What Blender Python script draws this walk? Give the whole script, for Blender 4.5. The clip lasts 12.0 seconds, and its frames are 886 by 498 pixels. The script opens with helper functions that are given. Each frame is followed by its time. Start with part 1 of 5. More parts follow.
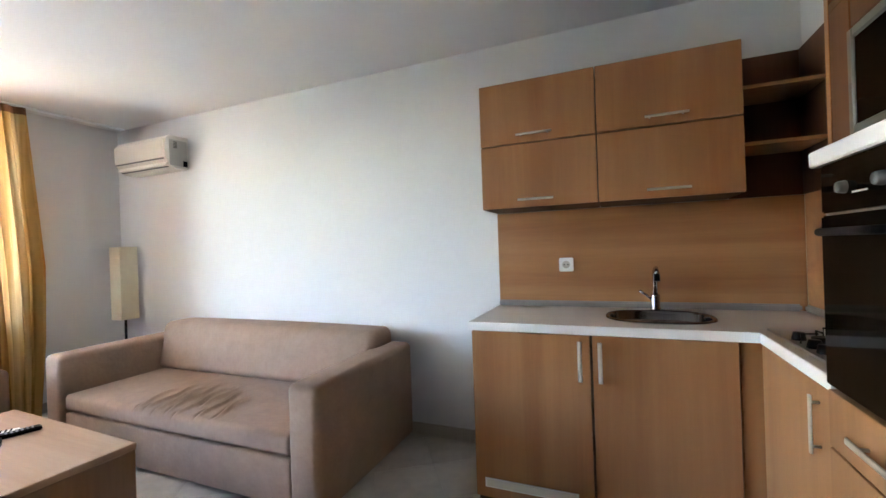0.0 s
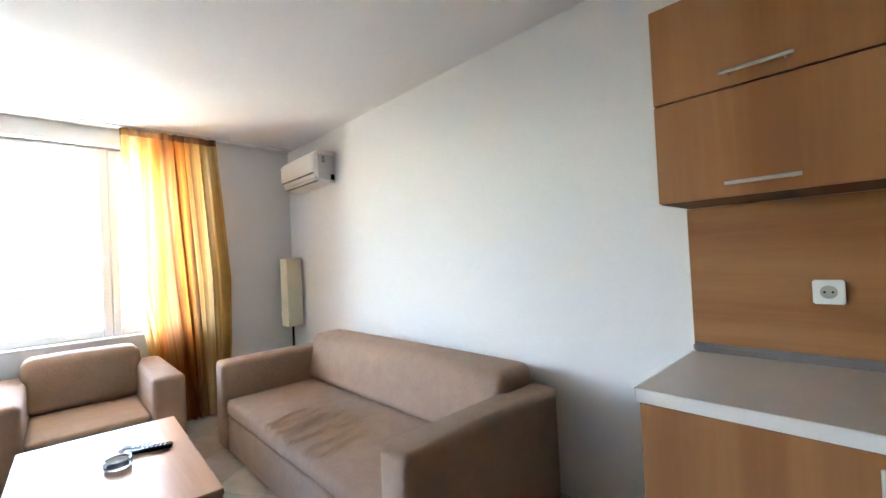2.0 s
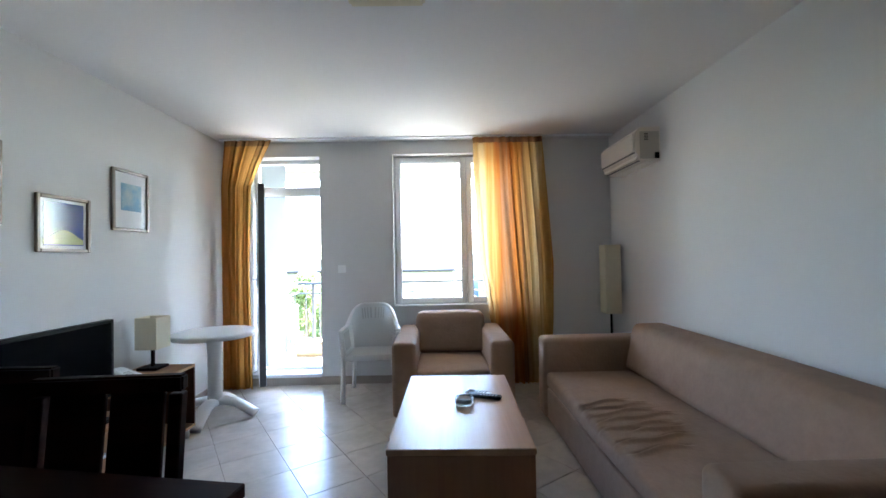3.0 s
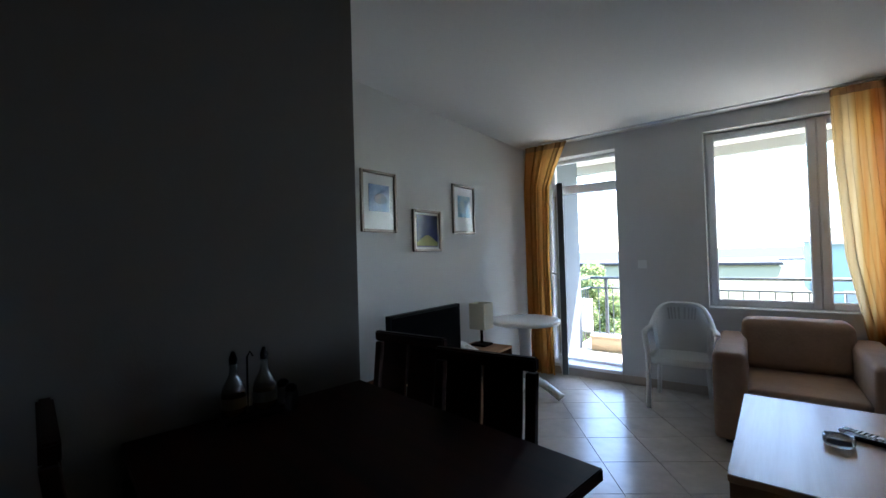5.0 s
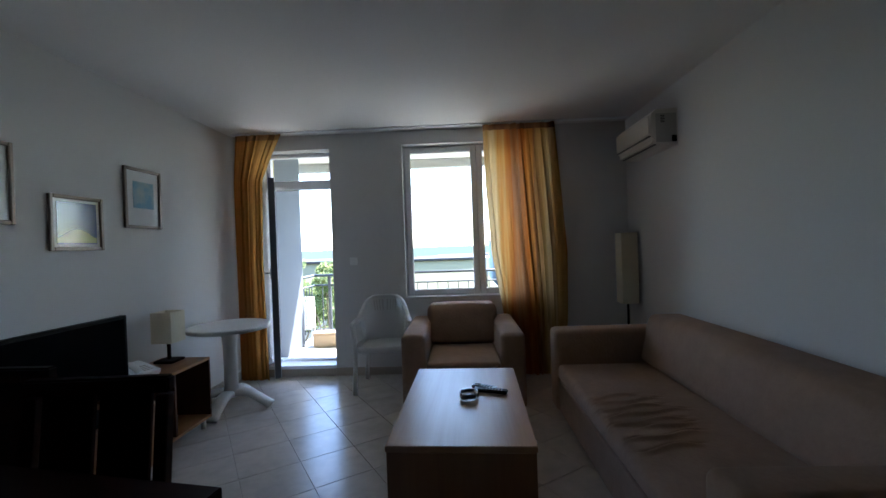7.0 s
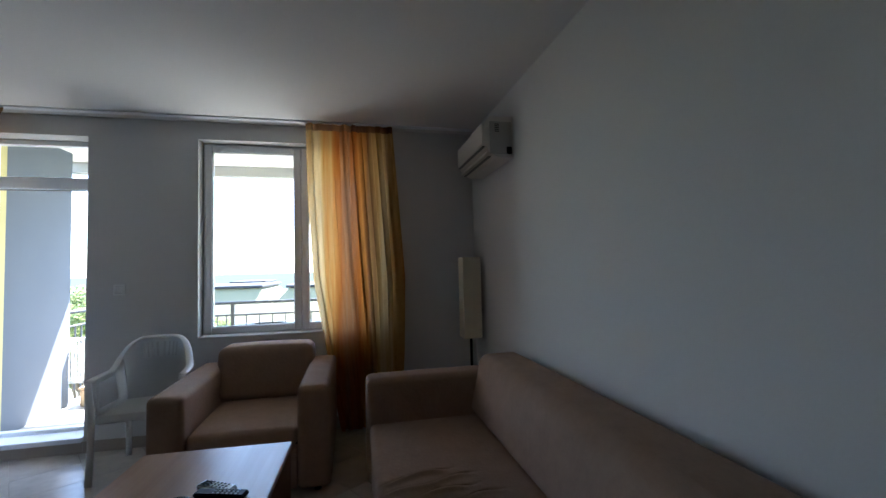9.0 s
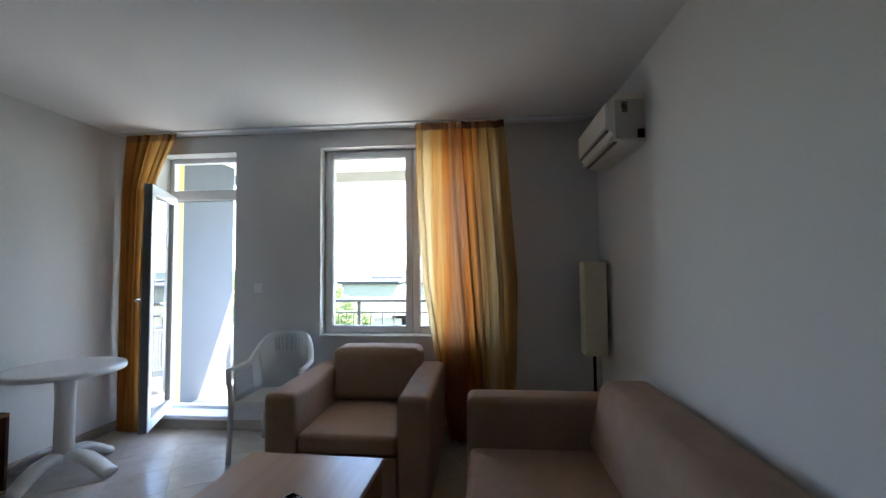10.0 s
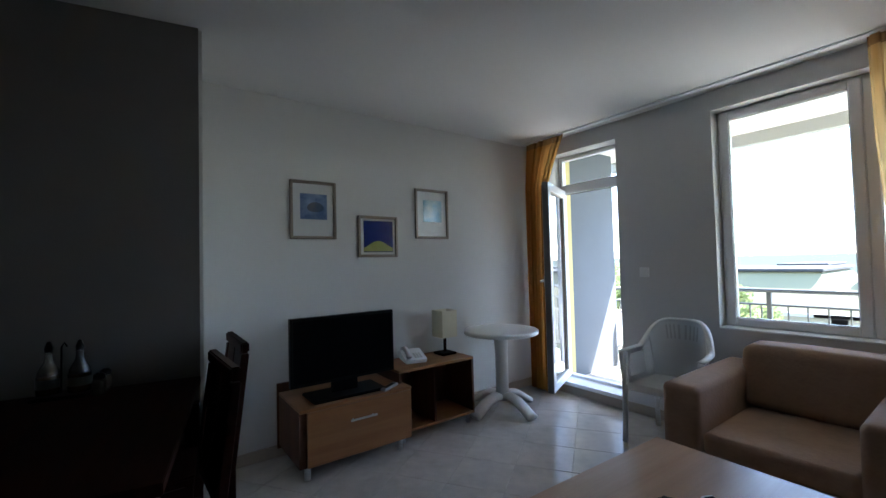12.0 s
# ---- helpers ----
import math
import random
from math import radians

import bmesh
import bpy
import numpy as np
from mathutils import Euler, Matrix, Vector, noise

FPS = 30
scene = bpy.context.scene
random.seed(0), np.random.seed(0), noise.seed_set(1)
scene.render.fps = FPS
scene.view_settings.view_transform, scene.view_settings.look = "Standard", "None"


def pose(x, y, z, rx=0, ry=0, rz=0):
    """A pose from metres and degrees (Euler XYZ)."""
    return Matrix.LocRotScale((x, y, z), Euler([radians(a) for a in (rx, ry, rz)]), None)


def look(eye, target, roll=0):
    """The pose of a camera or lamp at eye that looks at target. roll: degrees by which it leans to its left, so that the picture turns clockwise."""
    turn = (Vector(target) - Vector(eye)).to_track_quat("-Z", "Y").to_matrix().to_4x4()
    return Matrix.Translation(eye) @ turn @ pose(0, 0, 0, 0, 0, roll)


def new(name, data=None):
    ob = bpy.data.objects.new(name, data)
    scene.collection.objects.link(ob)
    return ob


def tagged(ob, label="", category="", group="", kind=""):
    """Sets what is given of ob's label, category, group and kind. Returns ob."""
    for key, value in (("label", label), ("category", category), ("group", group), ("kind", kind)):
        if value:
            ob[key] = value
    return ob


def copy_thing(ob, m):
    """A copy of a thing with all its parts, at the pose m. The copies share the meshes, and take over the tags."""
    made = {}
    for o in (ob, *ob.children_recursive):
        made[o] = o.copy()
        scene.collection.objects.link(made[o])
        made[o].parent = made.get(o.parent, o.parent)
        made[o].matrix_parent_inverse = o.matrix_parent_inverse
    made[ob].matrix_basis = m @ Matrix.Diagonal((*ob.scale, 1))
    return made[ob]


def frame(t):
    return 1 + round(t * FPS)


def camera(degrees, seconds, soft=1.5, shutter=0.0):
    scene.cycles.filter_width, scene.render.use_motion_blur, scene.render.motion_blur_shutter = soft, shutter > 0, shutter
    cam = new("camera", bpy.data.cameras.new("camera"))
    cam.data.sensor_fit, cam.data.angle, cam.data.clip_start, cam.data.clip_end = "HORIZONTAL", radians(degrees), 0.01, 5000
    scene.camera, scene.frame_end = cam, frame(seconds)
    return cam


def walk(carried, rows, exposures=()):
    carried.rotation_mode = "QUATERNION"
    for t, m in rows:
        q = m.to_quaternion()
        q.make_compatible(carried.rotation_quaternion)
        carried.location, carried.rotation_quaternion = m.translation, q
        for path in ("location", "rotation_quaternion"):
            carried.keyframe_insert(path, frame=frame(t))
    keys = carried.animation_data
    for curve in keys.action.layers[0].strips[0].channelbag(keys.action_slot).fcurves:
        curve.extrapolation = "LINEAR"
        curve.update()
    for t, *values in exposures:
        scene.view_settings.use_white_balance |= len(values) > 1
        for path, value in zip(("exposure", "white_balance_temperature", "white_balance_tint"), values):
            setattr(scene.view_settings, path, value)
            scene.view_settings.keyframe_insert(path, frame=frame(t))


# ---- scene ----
cam = camera(94.1, 12.0)
PATH = [
    (0, (-2.498, -4.411, 1.248), (-0.651, -3.644, 1.245), -2.0),
    (0.5, (-2.314, -4.383, 1.235), (-0.513, -3.517, 1.327), -0.6),
    (1, (-2.162, -4.352, 1.24), (-0.377, -3.45, 1.228), -1.3),
    (1.5, (-1.978, -4.3, 1.286), (-0.311, -3.196, 1.345), -1.3),
    (2, (-1.858, -4.262, 1.305), (-0.477, -2.818, 1.344), -2.8),
    (2.5, (-1.778, -4.241, 1.293), (-1.043, -2.382, 1.363), -0.2),
    (3, (-1.792, -4.247, 1.281), (-1.769, -2.247, 1.317), -1.1),
    (3.5, (-1.844, -4.269, 1.291), (-2.279, -2.317, 1.306), -1.1),
    (5.5, (-1.93, -4.355, 1.314), (-3.187, -2.8, 1.357), -1.8),
    (6, (-1.882, -4.327, 1.31), (-2.954, -2.639, 1.332), -1.5),
    (6.5, (-1.794, -4.278, 1.3), (-2.456, -2.391, 1.352), -1.3),
    (7, (-1.686, -4.199, 1.302), (-1.769, -2.201, 1.285), -2.0),
    (7.5, (-1.561, -4.028, 1.292), (-1.282, -2.048, 1.335), -0.8),
    (9.5, (-0.954, -3.433, 1.277), (-0.521, -1.483, 1.374), -1.4),
    (10, (-0.906, -3.314, 1.324), (-1.097, -1.326, 1.418), -0.5),
    (10.5, (-0.92, -3.248, 1.31), (-1.834, -1.471, 1.395), 0.5),
    (11, (-0.988, -3.295, 1.292), (-2.279, -1.77, 1.379), -2.5),
    (11.5, (-0.979, -3.297, 1.274), (-2.498, -1.998, 1.342), -1.7),
    (12, (-1.006, -3.331, 1.297), (-2.623, -2.157, 1.359), -1.4),
]
EXPOSURES = [(0.0, 6.93, 6350, 16), (2.0, 6.85, 6500, 15), (2.5, 6.38, 6300, 14), (3.0, 5.28, 5980, 13), (3.5, 4.45, 5900, 12), (5.5, 3.94, 5900, 12), (6.5, 3.77, 5830, 12), (7.5, 3.45, 5850, 13), (9.5, 4.03, 5950, 13), (10.0, 4.22, 6000, 13), (10.5, 4.0, 5850, 12), (12.0, 3.82, 5970, 13)]
walk(cam, [(t, look(eye, target, roll)) for t, eye, target, roll in PATH], EXPOSURES)

# ---- light ----
SUN_DIR = Vector((0.75, 1.0, 1.9)).normalized()
world = bpy.data.worlds.new("world")
scene.world = world
world.use_nodes = True
wn = world.node_tree
sky = wn.nodes.new("ShaderNodeTexSky")
sky.sky_type, sky.sun_disc = "NISHITA", False
sky.sun_elevation = math.asin(SUN_DIR.z)
sky.sun_rotation = math.atan2(SUN_DIR.x, SUN_DIR.y)
sky.air_density, sky.dust_density = 1.0, 0.6
wn.links.new(sky.outputs[0], wn.nodes["Background"].inputs[0])
wn.nodes["Background"].inputs[1].default_value = 0.125
sun = new("sun", bpy.data.lights.new("sun", "SUN"))
sun.data.energy, sun.data.angle, sun.data.color = 4.0, radians(0.5), (1.0, 0.97, 0.93)
sun.matrix_world = look(SUN_DIR * 20, (0, 0, 0))

# ---- materials ----


def mat(name, color, rough=0.6, metal=0.0, noise_amt=0.06, noise_scale=3.0, fine_scale=60.0, bump=0.0, bump_scale=200.0, spec=0.5, vary=False, **extra):
    m = bpy.data.materials.new(name)
    m.use_nodes = True
    nt = m.node_tree
    b = nt.nodes["Principled BSDF"]
    b.inputs["Roughness"].default_value = rough
    b.inputs["Metallic"].default_value = metal
    b.inputs["Specular IOR Level"].default_value = spec
    for key, v in extra.items():
        b.inputs[key.replace("_", " ")].default_value = v
    co = nt.nodes.new("ShaderNodeTexCoord")
    big, fine, mix, mul = (nt.nodes.new(k) for k in ("ShaderNodeTexNoise", "ShaderNodeTexNoise", "ShaderNodeMix", "ShaderNodeMath"))
    big.inputs["Scale"].default_value, fine.inputs["Scale"].default_value = noise_scale, fine_scale
    big.inputs["Detail"].default_value = fine.inputs["Detail"].default_value = 3
    mul.operation = "MULTIPLY_ADD"
    mul.inputs[1].default_value = 0.35
    src = co.outputs["Object"]
    if vary:
        info, shift = nt.nodes.new("ShaderNodeObjectInfo"), nt.nodes.new("ShaderNodeVectorMath")
        shift.operation, shift.inputs[1].default_value = "MULTIPLY_ADD", (17.0, 9.0, 5.0)
        nt.links.new(info.outputs["Random"], shift.inputs[0])
        nt.links.new(src, shift.inputs[2])
        src = shift.outputs[0]
    nt.links.new(src, big.inputs["Vector"])
    nt.links.new(src, fine.inputs["Vector"])
    nt.links.new(fine.outputs[0], mul.inputs[0])
    half = nt.nodes.new("ShaderNodeMath")
    half.operation = "MULTIPLY"
    half.inputs[1].default_value = 0.65
    nt.links.new(big.outputs[0], half.inputs[0])
    nt.links.new(half.outputs[0], mul.inputs[2])
    mix.data_type = "RGBA"
    mix.inputs["A"].default_value = (*[c * (1 - 1.6 * noise_amt) for c in color], 1)
    mix.inputs["B"].default_value = (*[min(1, c * (1 + 1.6 * noise_amt)) for c in color], 1)
    nt.links.new(mul.outputs[0], mix.inputs["Factor"])
    nt.links.new(mix.outputs["Result"], b.inputs["Base Color"])
    if bump:
        bn, bt = nt.nodes.new("ShaderNodeBump"), nt.nodes.new("ShaderNodeTexNoise")
        bt.inputs["Scale"].default_value, bt.inputs["Detail"].default_value = bump_scale, 4
        bn.inputs["Strength"].default_value, bn.inputs["Distance"].default_value = bump, 0.002
        nt.links.new(co.outputs["Object"], bt.inputs["Vector"])
        nt.links.new(bt.outputs[0], bn.inputs["Height"])
        nt.links.new(bn.outputs[0], b.inputs["Normal"])
    return m


def wood(name, dark, light, grain=(1, 1, 0.04), rough=0.4, scale=9.0, spec=0.5):
    """Laminate with a grain that runs along the axis of the smallest factor."""
    m = bpy.data.materials.new(name)
    m.use_nodes = True
    nt = m.node_tree
    b = nt.nodes["Principled BSDF"]
    b.inputs["Roughness"].default_value = rough
    b.inputs["Specular IOR Level"].default_value = spec
    co, mp = nt.nodes.new("ShaderNodeTexCoord"), nt.nodes.new("ShaderNodeMapping")
    mp.inputs["Scale"].default_value = grain
    info = nt.nodes.new("ShaderNodeObjectInfo")
    shift = nt.nodes.new("ShaderNodeVectorMath")
    shift.operation = "MULTIPLY_ADD"
    shift.inputs[1].default_value = (7.0, 5.0, 3.0)
    nt.links.new(info.outputs["Random"], shift.inputs[0])
    nt.links.new(co.outputs["Object"], shift.inputs[2])
    nt.links.new(shift.outputs[0], mp.inputs[0])
    n1, n2 = nt.nodes.new("ShaderNodeTexNoise"), nt.nodes.new("ShaderNodeTexNoise")
    n1.inputs["Scale"].default_value, n1.inputs["Detail"].default_value, n1.inputs["Distortion"].default_value = scale, 5, 0.6
    n2.inputs["Scale"].default_value, n2.inputs["Detail"].default_value = scale * 14, 3
    ramp = nt.nodes.new("ShaderNodeValToRGB")
    ramp.color_ramp.elements[0].position, ramp.color_ramp.elements[1].position = 0.36, 0.66
    ramp.color_ramp.elements[0].color, ramp.color_ramp.elements[1].color = (*dark, 1), (*light, 1)
    add = nt.nodes.new("ShaderNodeMath")
    add.operation = "MULTIPLY_ADD"
    add.inputs[1].default_value = 0.16
    sub = nt.nodes.new("ShaderNodeMath")
    sub.operation = "MULTIPLY"
    sub.inputs[1].default_value = 0.84
    nt.links.new(mp.outputs[0], n1.inputs["Vector"])
    nt.links.new(mp.outputs[0], n2.inputs["Vector"])
    nt.links.new(n2.outputs[0], add.inputs[0])
    nt.links.new(n1.outputs[0], sub.inputs[0])
    nt.links.new(sub.outputs[0], add.inputs[2])
    nt.links.new(add.outputs[0], ramp.inputs[0])
    nt.links.new(ramp.outputs[0], b.inputs["Base Color"])
    bn = nt.nodes.new("ShaderNodeBump")
    bn.inputs["Strength"].default_value, bn.inputs["Distance"].default_value = 0.15, 0.001
    nt.links.new(n2.outputs[0], bn.inputs["Height"])
    nt.links.new(bn.outputs[0], b.inputs["Normal"])
    return m


def glass_mat(name, ior):
    m = bpy.data.materials.new(name)
    m.use_nodes = True
    b = m.node_tree.nodes["Principled BSDF"]
    b.inputs["Transmission Weight"].default_value = 1.0
    b.inputs["Roughness"].default_value = 0.0
    b.inputs["IOR"].default_value = ior
    b.inputs["Base Color"].default_value = (0.97, 0.99, 0.98, 1)
    return m


def sheer_mat(name, x0, x1, bands, trans):
    """A thin woven cloth whose colour runs in soft upright bands from x0 to x1."""
    m = bpy.data.materials.new(name)
    m.use_nodes = True
    nt = m.node_tree
    nt.nodes.remove(nt.nodes["Principled BSDF"])
    out = nt.nodes["Material Output"]
    d, t, tp = (nt.nodes.new(k) for k in ("ShaderNodeBsdfDiffuse", "ShaderNodeBsdfTranslucent", "ShaderNodeBsdfTransparent"))
    a, c = nt.nodes.new("ShaderNodeMixShader"), nt.nodes.new("ShaderNodeMixShader")
    co, mp, ns = nt.nodes.new("ShaderNodeTexCoord"), nt.nodes.new("ShaderNodeMapping"), nt.nodes.new("ShaderNodeTexNoise")
    mp.inputs["Scale"].default_value = (1, 0.2, 0.03)
    ns.inputs["Scale"].default_value, ns.inputs["Detail"].default_value = 16.0, 4
    sep, rng, add = nt.nodes.new("ShaderNodeSeparateXYZ"), nt.nodes.new("ShaderNodeMapRange"), nt.nodes.new("ShaderNodeMath")
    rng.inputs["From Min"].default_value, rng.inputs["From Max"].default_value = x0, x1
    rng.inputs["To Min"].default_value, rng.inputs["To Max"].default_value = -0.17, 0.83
    add.operation = "MULTIPLY_ADD"
    add.inputs[1].default_value = 0.34
    ramp = nt.nodes.new("ShaderNodeValToRGB")
    el = ramp.color_ramp.elements
    el[0].position, el[0].color = bands[0][0], (*bands[0][1], 1)
    el[1].position, el[1].color = bands[-1][0], (*bands[-1][1], 1)
    for pos, col in bands[1:-1]:
        el.new(pos).color = (*col, 1)
    nt.links.new(co.outputs["Object"], mp.inputs[0])
    nt.links.new(mp.outputs[0], ns.inputs["Vector"])
    nt.links.new(co.outputs["Object"], sep.inputs[0])
    nt.links.new(sep.outputs[0], rng.inputs["Value"])
    nt.links.new(ns.outputs[0], add.inputs[0])
    nt.links.new(rng.outputs[0], add.inputs[2])
    nt.links.new(add.outputs[0], ramp.inputs[0])
    for n in (d, t):
        nt.links.new(ramp.outputs[0], n.inputs["Color"])
    a.inputs[0].default_value = 0.6
    nt.links.new(d.outputs[0], a.inputs[1])
    nt.links.new(t.outputs[0], a.inputs[2])
    c.inputs[0].default_value = trans
    nt.links.new(a.outputs[0], c.inputs[1])
    nt.links.new(tp.outputs[0], c.inputs[2])
    nt.links.new(c.outputs[0], out.inputs["Surface"])
    return m


M_WALL = mat("wall_paint", (0.70, 0.695, 0.685), 0.9, noise_amt=0.012, noise_scale=1.2, bump=0.25, bump_scale=120, spec=0.2)
# wall paint darkened to grey: shade on the side turned from the windows
M_WALLSHADED = mat("shaded_wall_paint", (0.20, 0.195, 0.19), 0.9, noise_amt=0.02, noise_scale=1.2, bump=0.25, bump_scale=120, spec=0.2)
M_CEIL = mat("ceiling_paint", (0.74, 0.735, 0.73), 0.9, noise_amt=0.015, noise_scale=0.9, bump=0.2, bump_scale=90, spec=0.2)
M_GROUT = mat("grout", (0.49, 0.445, 0.39), 0.9)
M_TILE = mat("floor_tile", (0.55, 0.50, 0.44), 0.22, noise_amt=0.22, noise_scale=5.0, fine_scale=16, bump=0.04, bump_scale=30, vary=True)
M_BASE = mat("skirting_tile", (0.42, 0.36, 0.30), 0.35, noise_amt=0.1, noise_scale=5)
M_PVC = mat("white_pvc", (0.86, 0.89, 0.93), 0.3, noise_amt=0.01)
M_EDGE = mat("grey_leaf_edge", (0.13, 0.135, 0.145), 0.5, noise_amt=0.03)
M_GLASS = glass_mat("window_glass", 1.05)
M_GLASS_LEAF = glass_mat("door_glass", 1.5)
M_STUCCO = mat("blue_grey_stucco", (0.105, 0.122, 0.145), 0.95, noise_amt=0.05, noise_scale=4, bump=0.5, bump_scale=150)
M_YELLOW = mat("yellow_render", (0.50, 0.44, 0.20), 0.9, noise_amt=0.03)
M_OUTWHITE = mat("exterior_white", (0.78, 0.77, 0.75), 0.9, noise_amt=0.03)
M_BEAM = mat("beam_render", (0.40, 0.40, 0.39), 0.9, noise_amt=0.04)
M_BALCTILE = mat("balcony_tile", (0.45, 0.42, 0.37), 0.6, noise_amt=0.06)
M_IRON = mat("black_iron", (0.05, 0.055, 0.06), 0.5)
M_DOORWOOD = wood("beech_upright", (0.27, 0.118, 0.046), (0.375, 0.180, 0.074), (1, 1, 0.06), 0.4, 5, spec=0.3)
M_SPLASH = wood("beech_level", (0.26, 0.113, 0.044), (0.37, 0.178, 0.074), (1, 0.05, 1), 0.42, 8, spec=0.3)
# beech laminate darkened: shade in recesses and the dim corner is coloured in
M_CARCASS_SHADED = wood("carcass", (0.075, 0.030, 0.013), (0.13, 0.050, 0.019), (1, 1, 0.05), 0.5, 7, spec=0.2)
M_TABLEWOOD = wood("table_laminate", (0.38, 0.225, 0.132), (0.50, 0.325, 0.208), (1, 0.05, 1), 0.34, 7, spec=0.4)
# table laminate darkened, with the shade on the upright panels coloured in
M_TABLESHADED = wood("table_laminate_shaded", (0.20, 0.10, 0.055), (0.30, 0.168, 0.094), (1, 1, 0.05), 0.4, 7)
M_WENGE = wood("dark_wenge", (0.011, 0.0030, 0.0020), (0.030, 0.008, 0.005), (0.05, 1, 1), 0.5, 12, spec=0.06)
M_HANDLE = mat("satin_handle", (0.55, 0.54, 0.52), 0.36, 0.7, noise_amt=0.03, fine_scale=200)
M_SEAL = mat("grey_seal", (0.26, 0.25, 0.25), 0.35, 0.6, noise_amt=0.02)
M_STEEL = mat("brushed_steel", (0.60, 0.60, 0.60), 0.28, 1.0, noise_amt=0.03, fine_scale=300)
M_CHROME = mat("chrome", (0.48, 0.48, 0.49), 0.10, 1.0, noise_amt=0.01)
M_WORKTOP = mat("worktop", (0.62, 0.57, 0.51), 0.35, noise_amt=0.05, noise_scale=30, fine_scale=250)
M_WORKEDGE = mat("worktop_edge", (0.76, 0.75, 0.73), 0.35, noise_amt=0.02)
M_FABRIC = mat("beige_suede", (0.350, 0.236, 0.169), 0.9, noise_amt=0.15, noise_scale=11, fine_scale=45, bump=1.0, bump_scale=55, spec=0.15, Sheen_Weight=0.05)
# near-black that stands in for shade under cabinets and the seat
M_SHADOWGAP = mat("shadow_gap", (0.02, 0.015, 0.01), 0.9)
M_ACWHITE = mat("aircon_plastic", (0.74, 0.70, 0.63), 0.4, noise_amt=0.02)
M_ACGREY = mat("aircon_grey", (0.50, 0.48, 0.43), 0.5, noise_amt=0.02)
M_BLACK = mat("black_plastic", (0.005, 0.005, 0.006), 0.4, noise_amt=0.05, spec=0.06)
M_SCREEN = mat("black_glass", (0.003, 0.003, 0.004), 0.2, noise_amt=0.02, spec=0.02)
M_OVEN = mat("oven_glass", (0.004, 0.002, 0.001), 0.05, noise_amt=0.02, spec=0.04)
M_KNOB = mat("dull_silver", (0.11, 0.11, 0.10), 0.35, 0.4, noise_amt=0.04)
M_DARKSTEEL = mat("sink_steel", (0.20, 0.19, 0.18), 0.16, 1.0, noise_amt=0.05, fine_scale=200)
M_SHADE = mat("cream_shade", (0.72, 0.66, 0.50), 0.9, noise_amt=0.04, noise_scale=20, bump=0.3, bump_scale=60)
M_WHITEPLASTIC = mat("white_plastic", (0.85, 0.86, 0.85), 0.35, noise_amt=0.015)
M_PLASTICGREY = mat("remote_grey", (0.25, 0.26, 0.28), 0.4, noise_amt=0.03)
M_FRAME = mat("silver_bronze_frame", (0.26, 0.21, 0.17), 0.4, 0.3, noise_amt=0.1, fine_scale=90)
M_MATBOARD = mat("mat_board", (0.70, 0.70, 0.69), 0.25, noise_amt=0.01)
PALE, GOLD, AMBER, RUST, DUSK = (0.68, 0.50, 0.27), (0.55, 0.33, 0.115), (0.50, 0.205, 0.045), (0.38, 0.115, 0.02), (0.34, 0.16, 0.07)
# bands paint in light through single cloth and the dark of doubled folds
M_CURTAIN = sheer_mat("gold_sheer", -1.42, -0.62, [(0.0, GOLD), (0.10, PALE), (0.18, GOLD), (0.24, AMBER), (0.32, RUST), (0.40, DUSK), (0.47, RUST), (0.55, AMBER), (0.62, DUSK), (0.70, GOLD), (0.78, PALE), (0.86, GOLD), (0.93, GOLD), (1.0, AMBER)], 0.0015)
M_CURTAIN_DOOR = sheer_mat("gold_sheer_door", -3.92, -3.55, [(0.0, (0.45, 0.18, 0.04)), (0.35, (0.52, 0.26, 0.07)), (0.6, (0.48, 0.23, 0.06)), (0.8, (0.56, 0.31, 0.09)), (1.0, (0.60, 0.36, 0.13))], 0.004)
M_HEADING = sheer_mat("curtain_heading", -1.42, -0.62, [(0.0, (0.30, 0.17, 0.07)), (0.18, (0.16, 0.08, 0.04)), (0.34, (0.26, 0.13, 0.055)), (0.5, (0.12, 0.06, 0.035)), (0.66, (0.28, 0.14, 0.06)), (0.82, (0.15, 0.07, 0.035)), (1.0, (0.30, 0.17, 0.07))], 0.0)
M_GLASSWARE = mat("clear_glassware", (0.42, 0.43, 0.42), 0.08, noise_amt=0.02, Transmission_Weight=0.85)
M_AMBER = mat("amber_liquid", (0.05, 0.028, 0.012), 0.15, noise_amt=0.05)
M_LEAF = mat("leaves", (0.10, 0.155, 0.05), 0.7, noise_amt=0.30, noise_scale=2, fine_scale=9)
leaf_tree = M_LEAF.node_tree
shine, leaf_mix = leaf_tree.nodes.new("ShaderNodeBsdfTranslucent"), leaf_tree.nodes.new("ShaderNodeMixShader")
shine.inputs["Color"].default_value = (0.30, 0.34, 0.15, 1)
leaf_mix.inputs[0].default_value = 0.5
leaf_tree.links.new(leaf_tree.nodes["Principled BSDF"].outputs[0], leaf_mix.inputs[1])
leaf_tree.links.new(shine.outputs[0], leaf_mix.inputs[2])
leaf_tree.links.new(leaf_mix.outputs[0], leaf_tree.nodes["Material Output"].inputs["Surface"])
M_BARK = mat("bark", (0.16, 0.12, 0.08), 0.9, noise_amt=0.2)
M_GROUND = mat("ground_cover", (0.13, 0.135, 0.095), 0.95, noise_amt=0.3, noise_scale=0.02, fine_scale=0.3)
M_SEA = mat("sea", (0.050, 0.066, 0.061), 1.0, spec=0.0, noise_amt=0.1, noise_scale=0.005)
M_ROOF = mat("grey_green_roof", (0.20, 0.185, 0.105), 0.8, noise_amt=0.06, noise_scale=0.8)
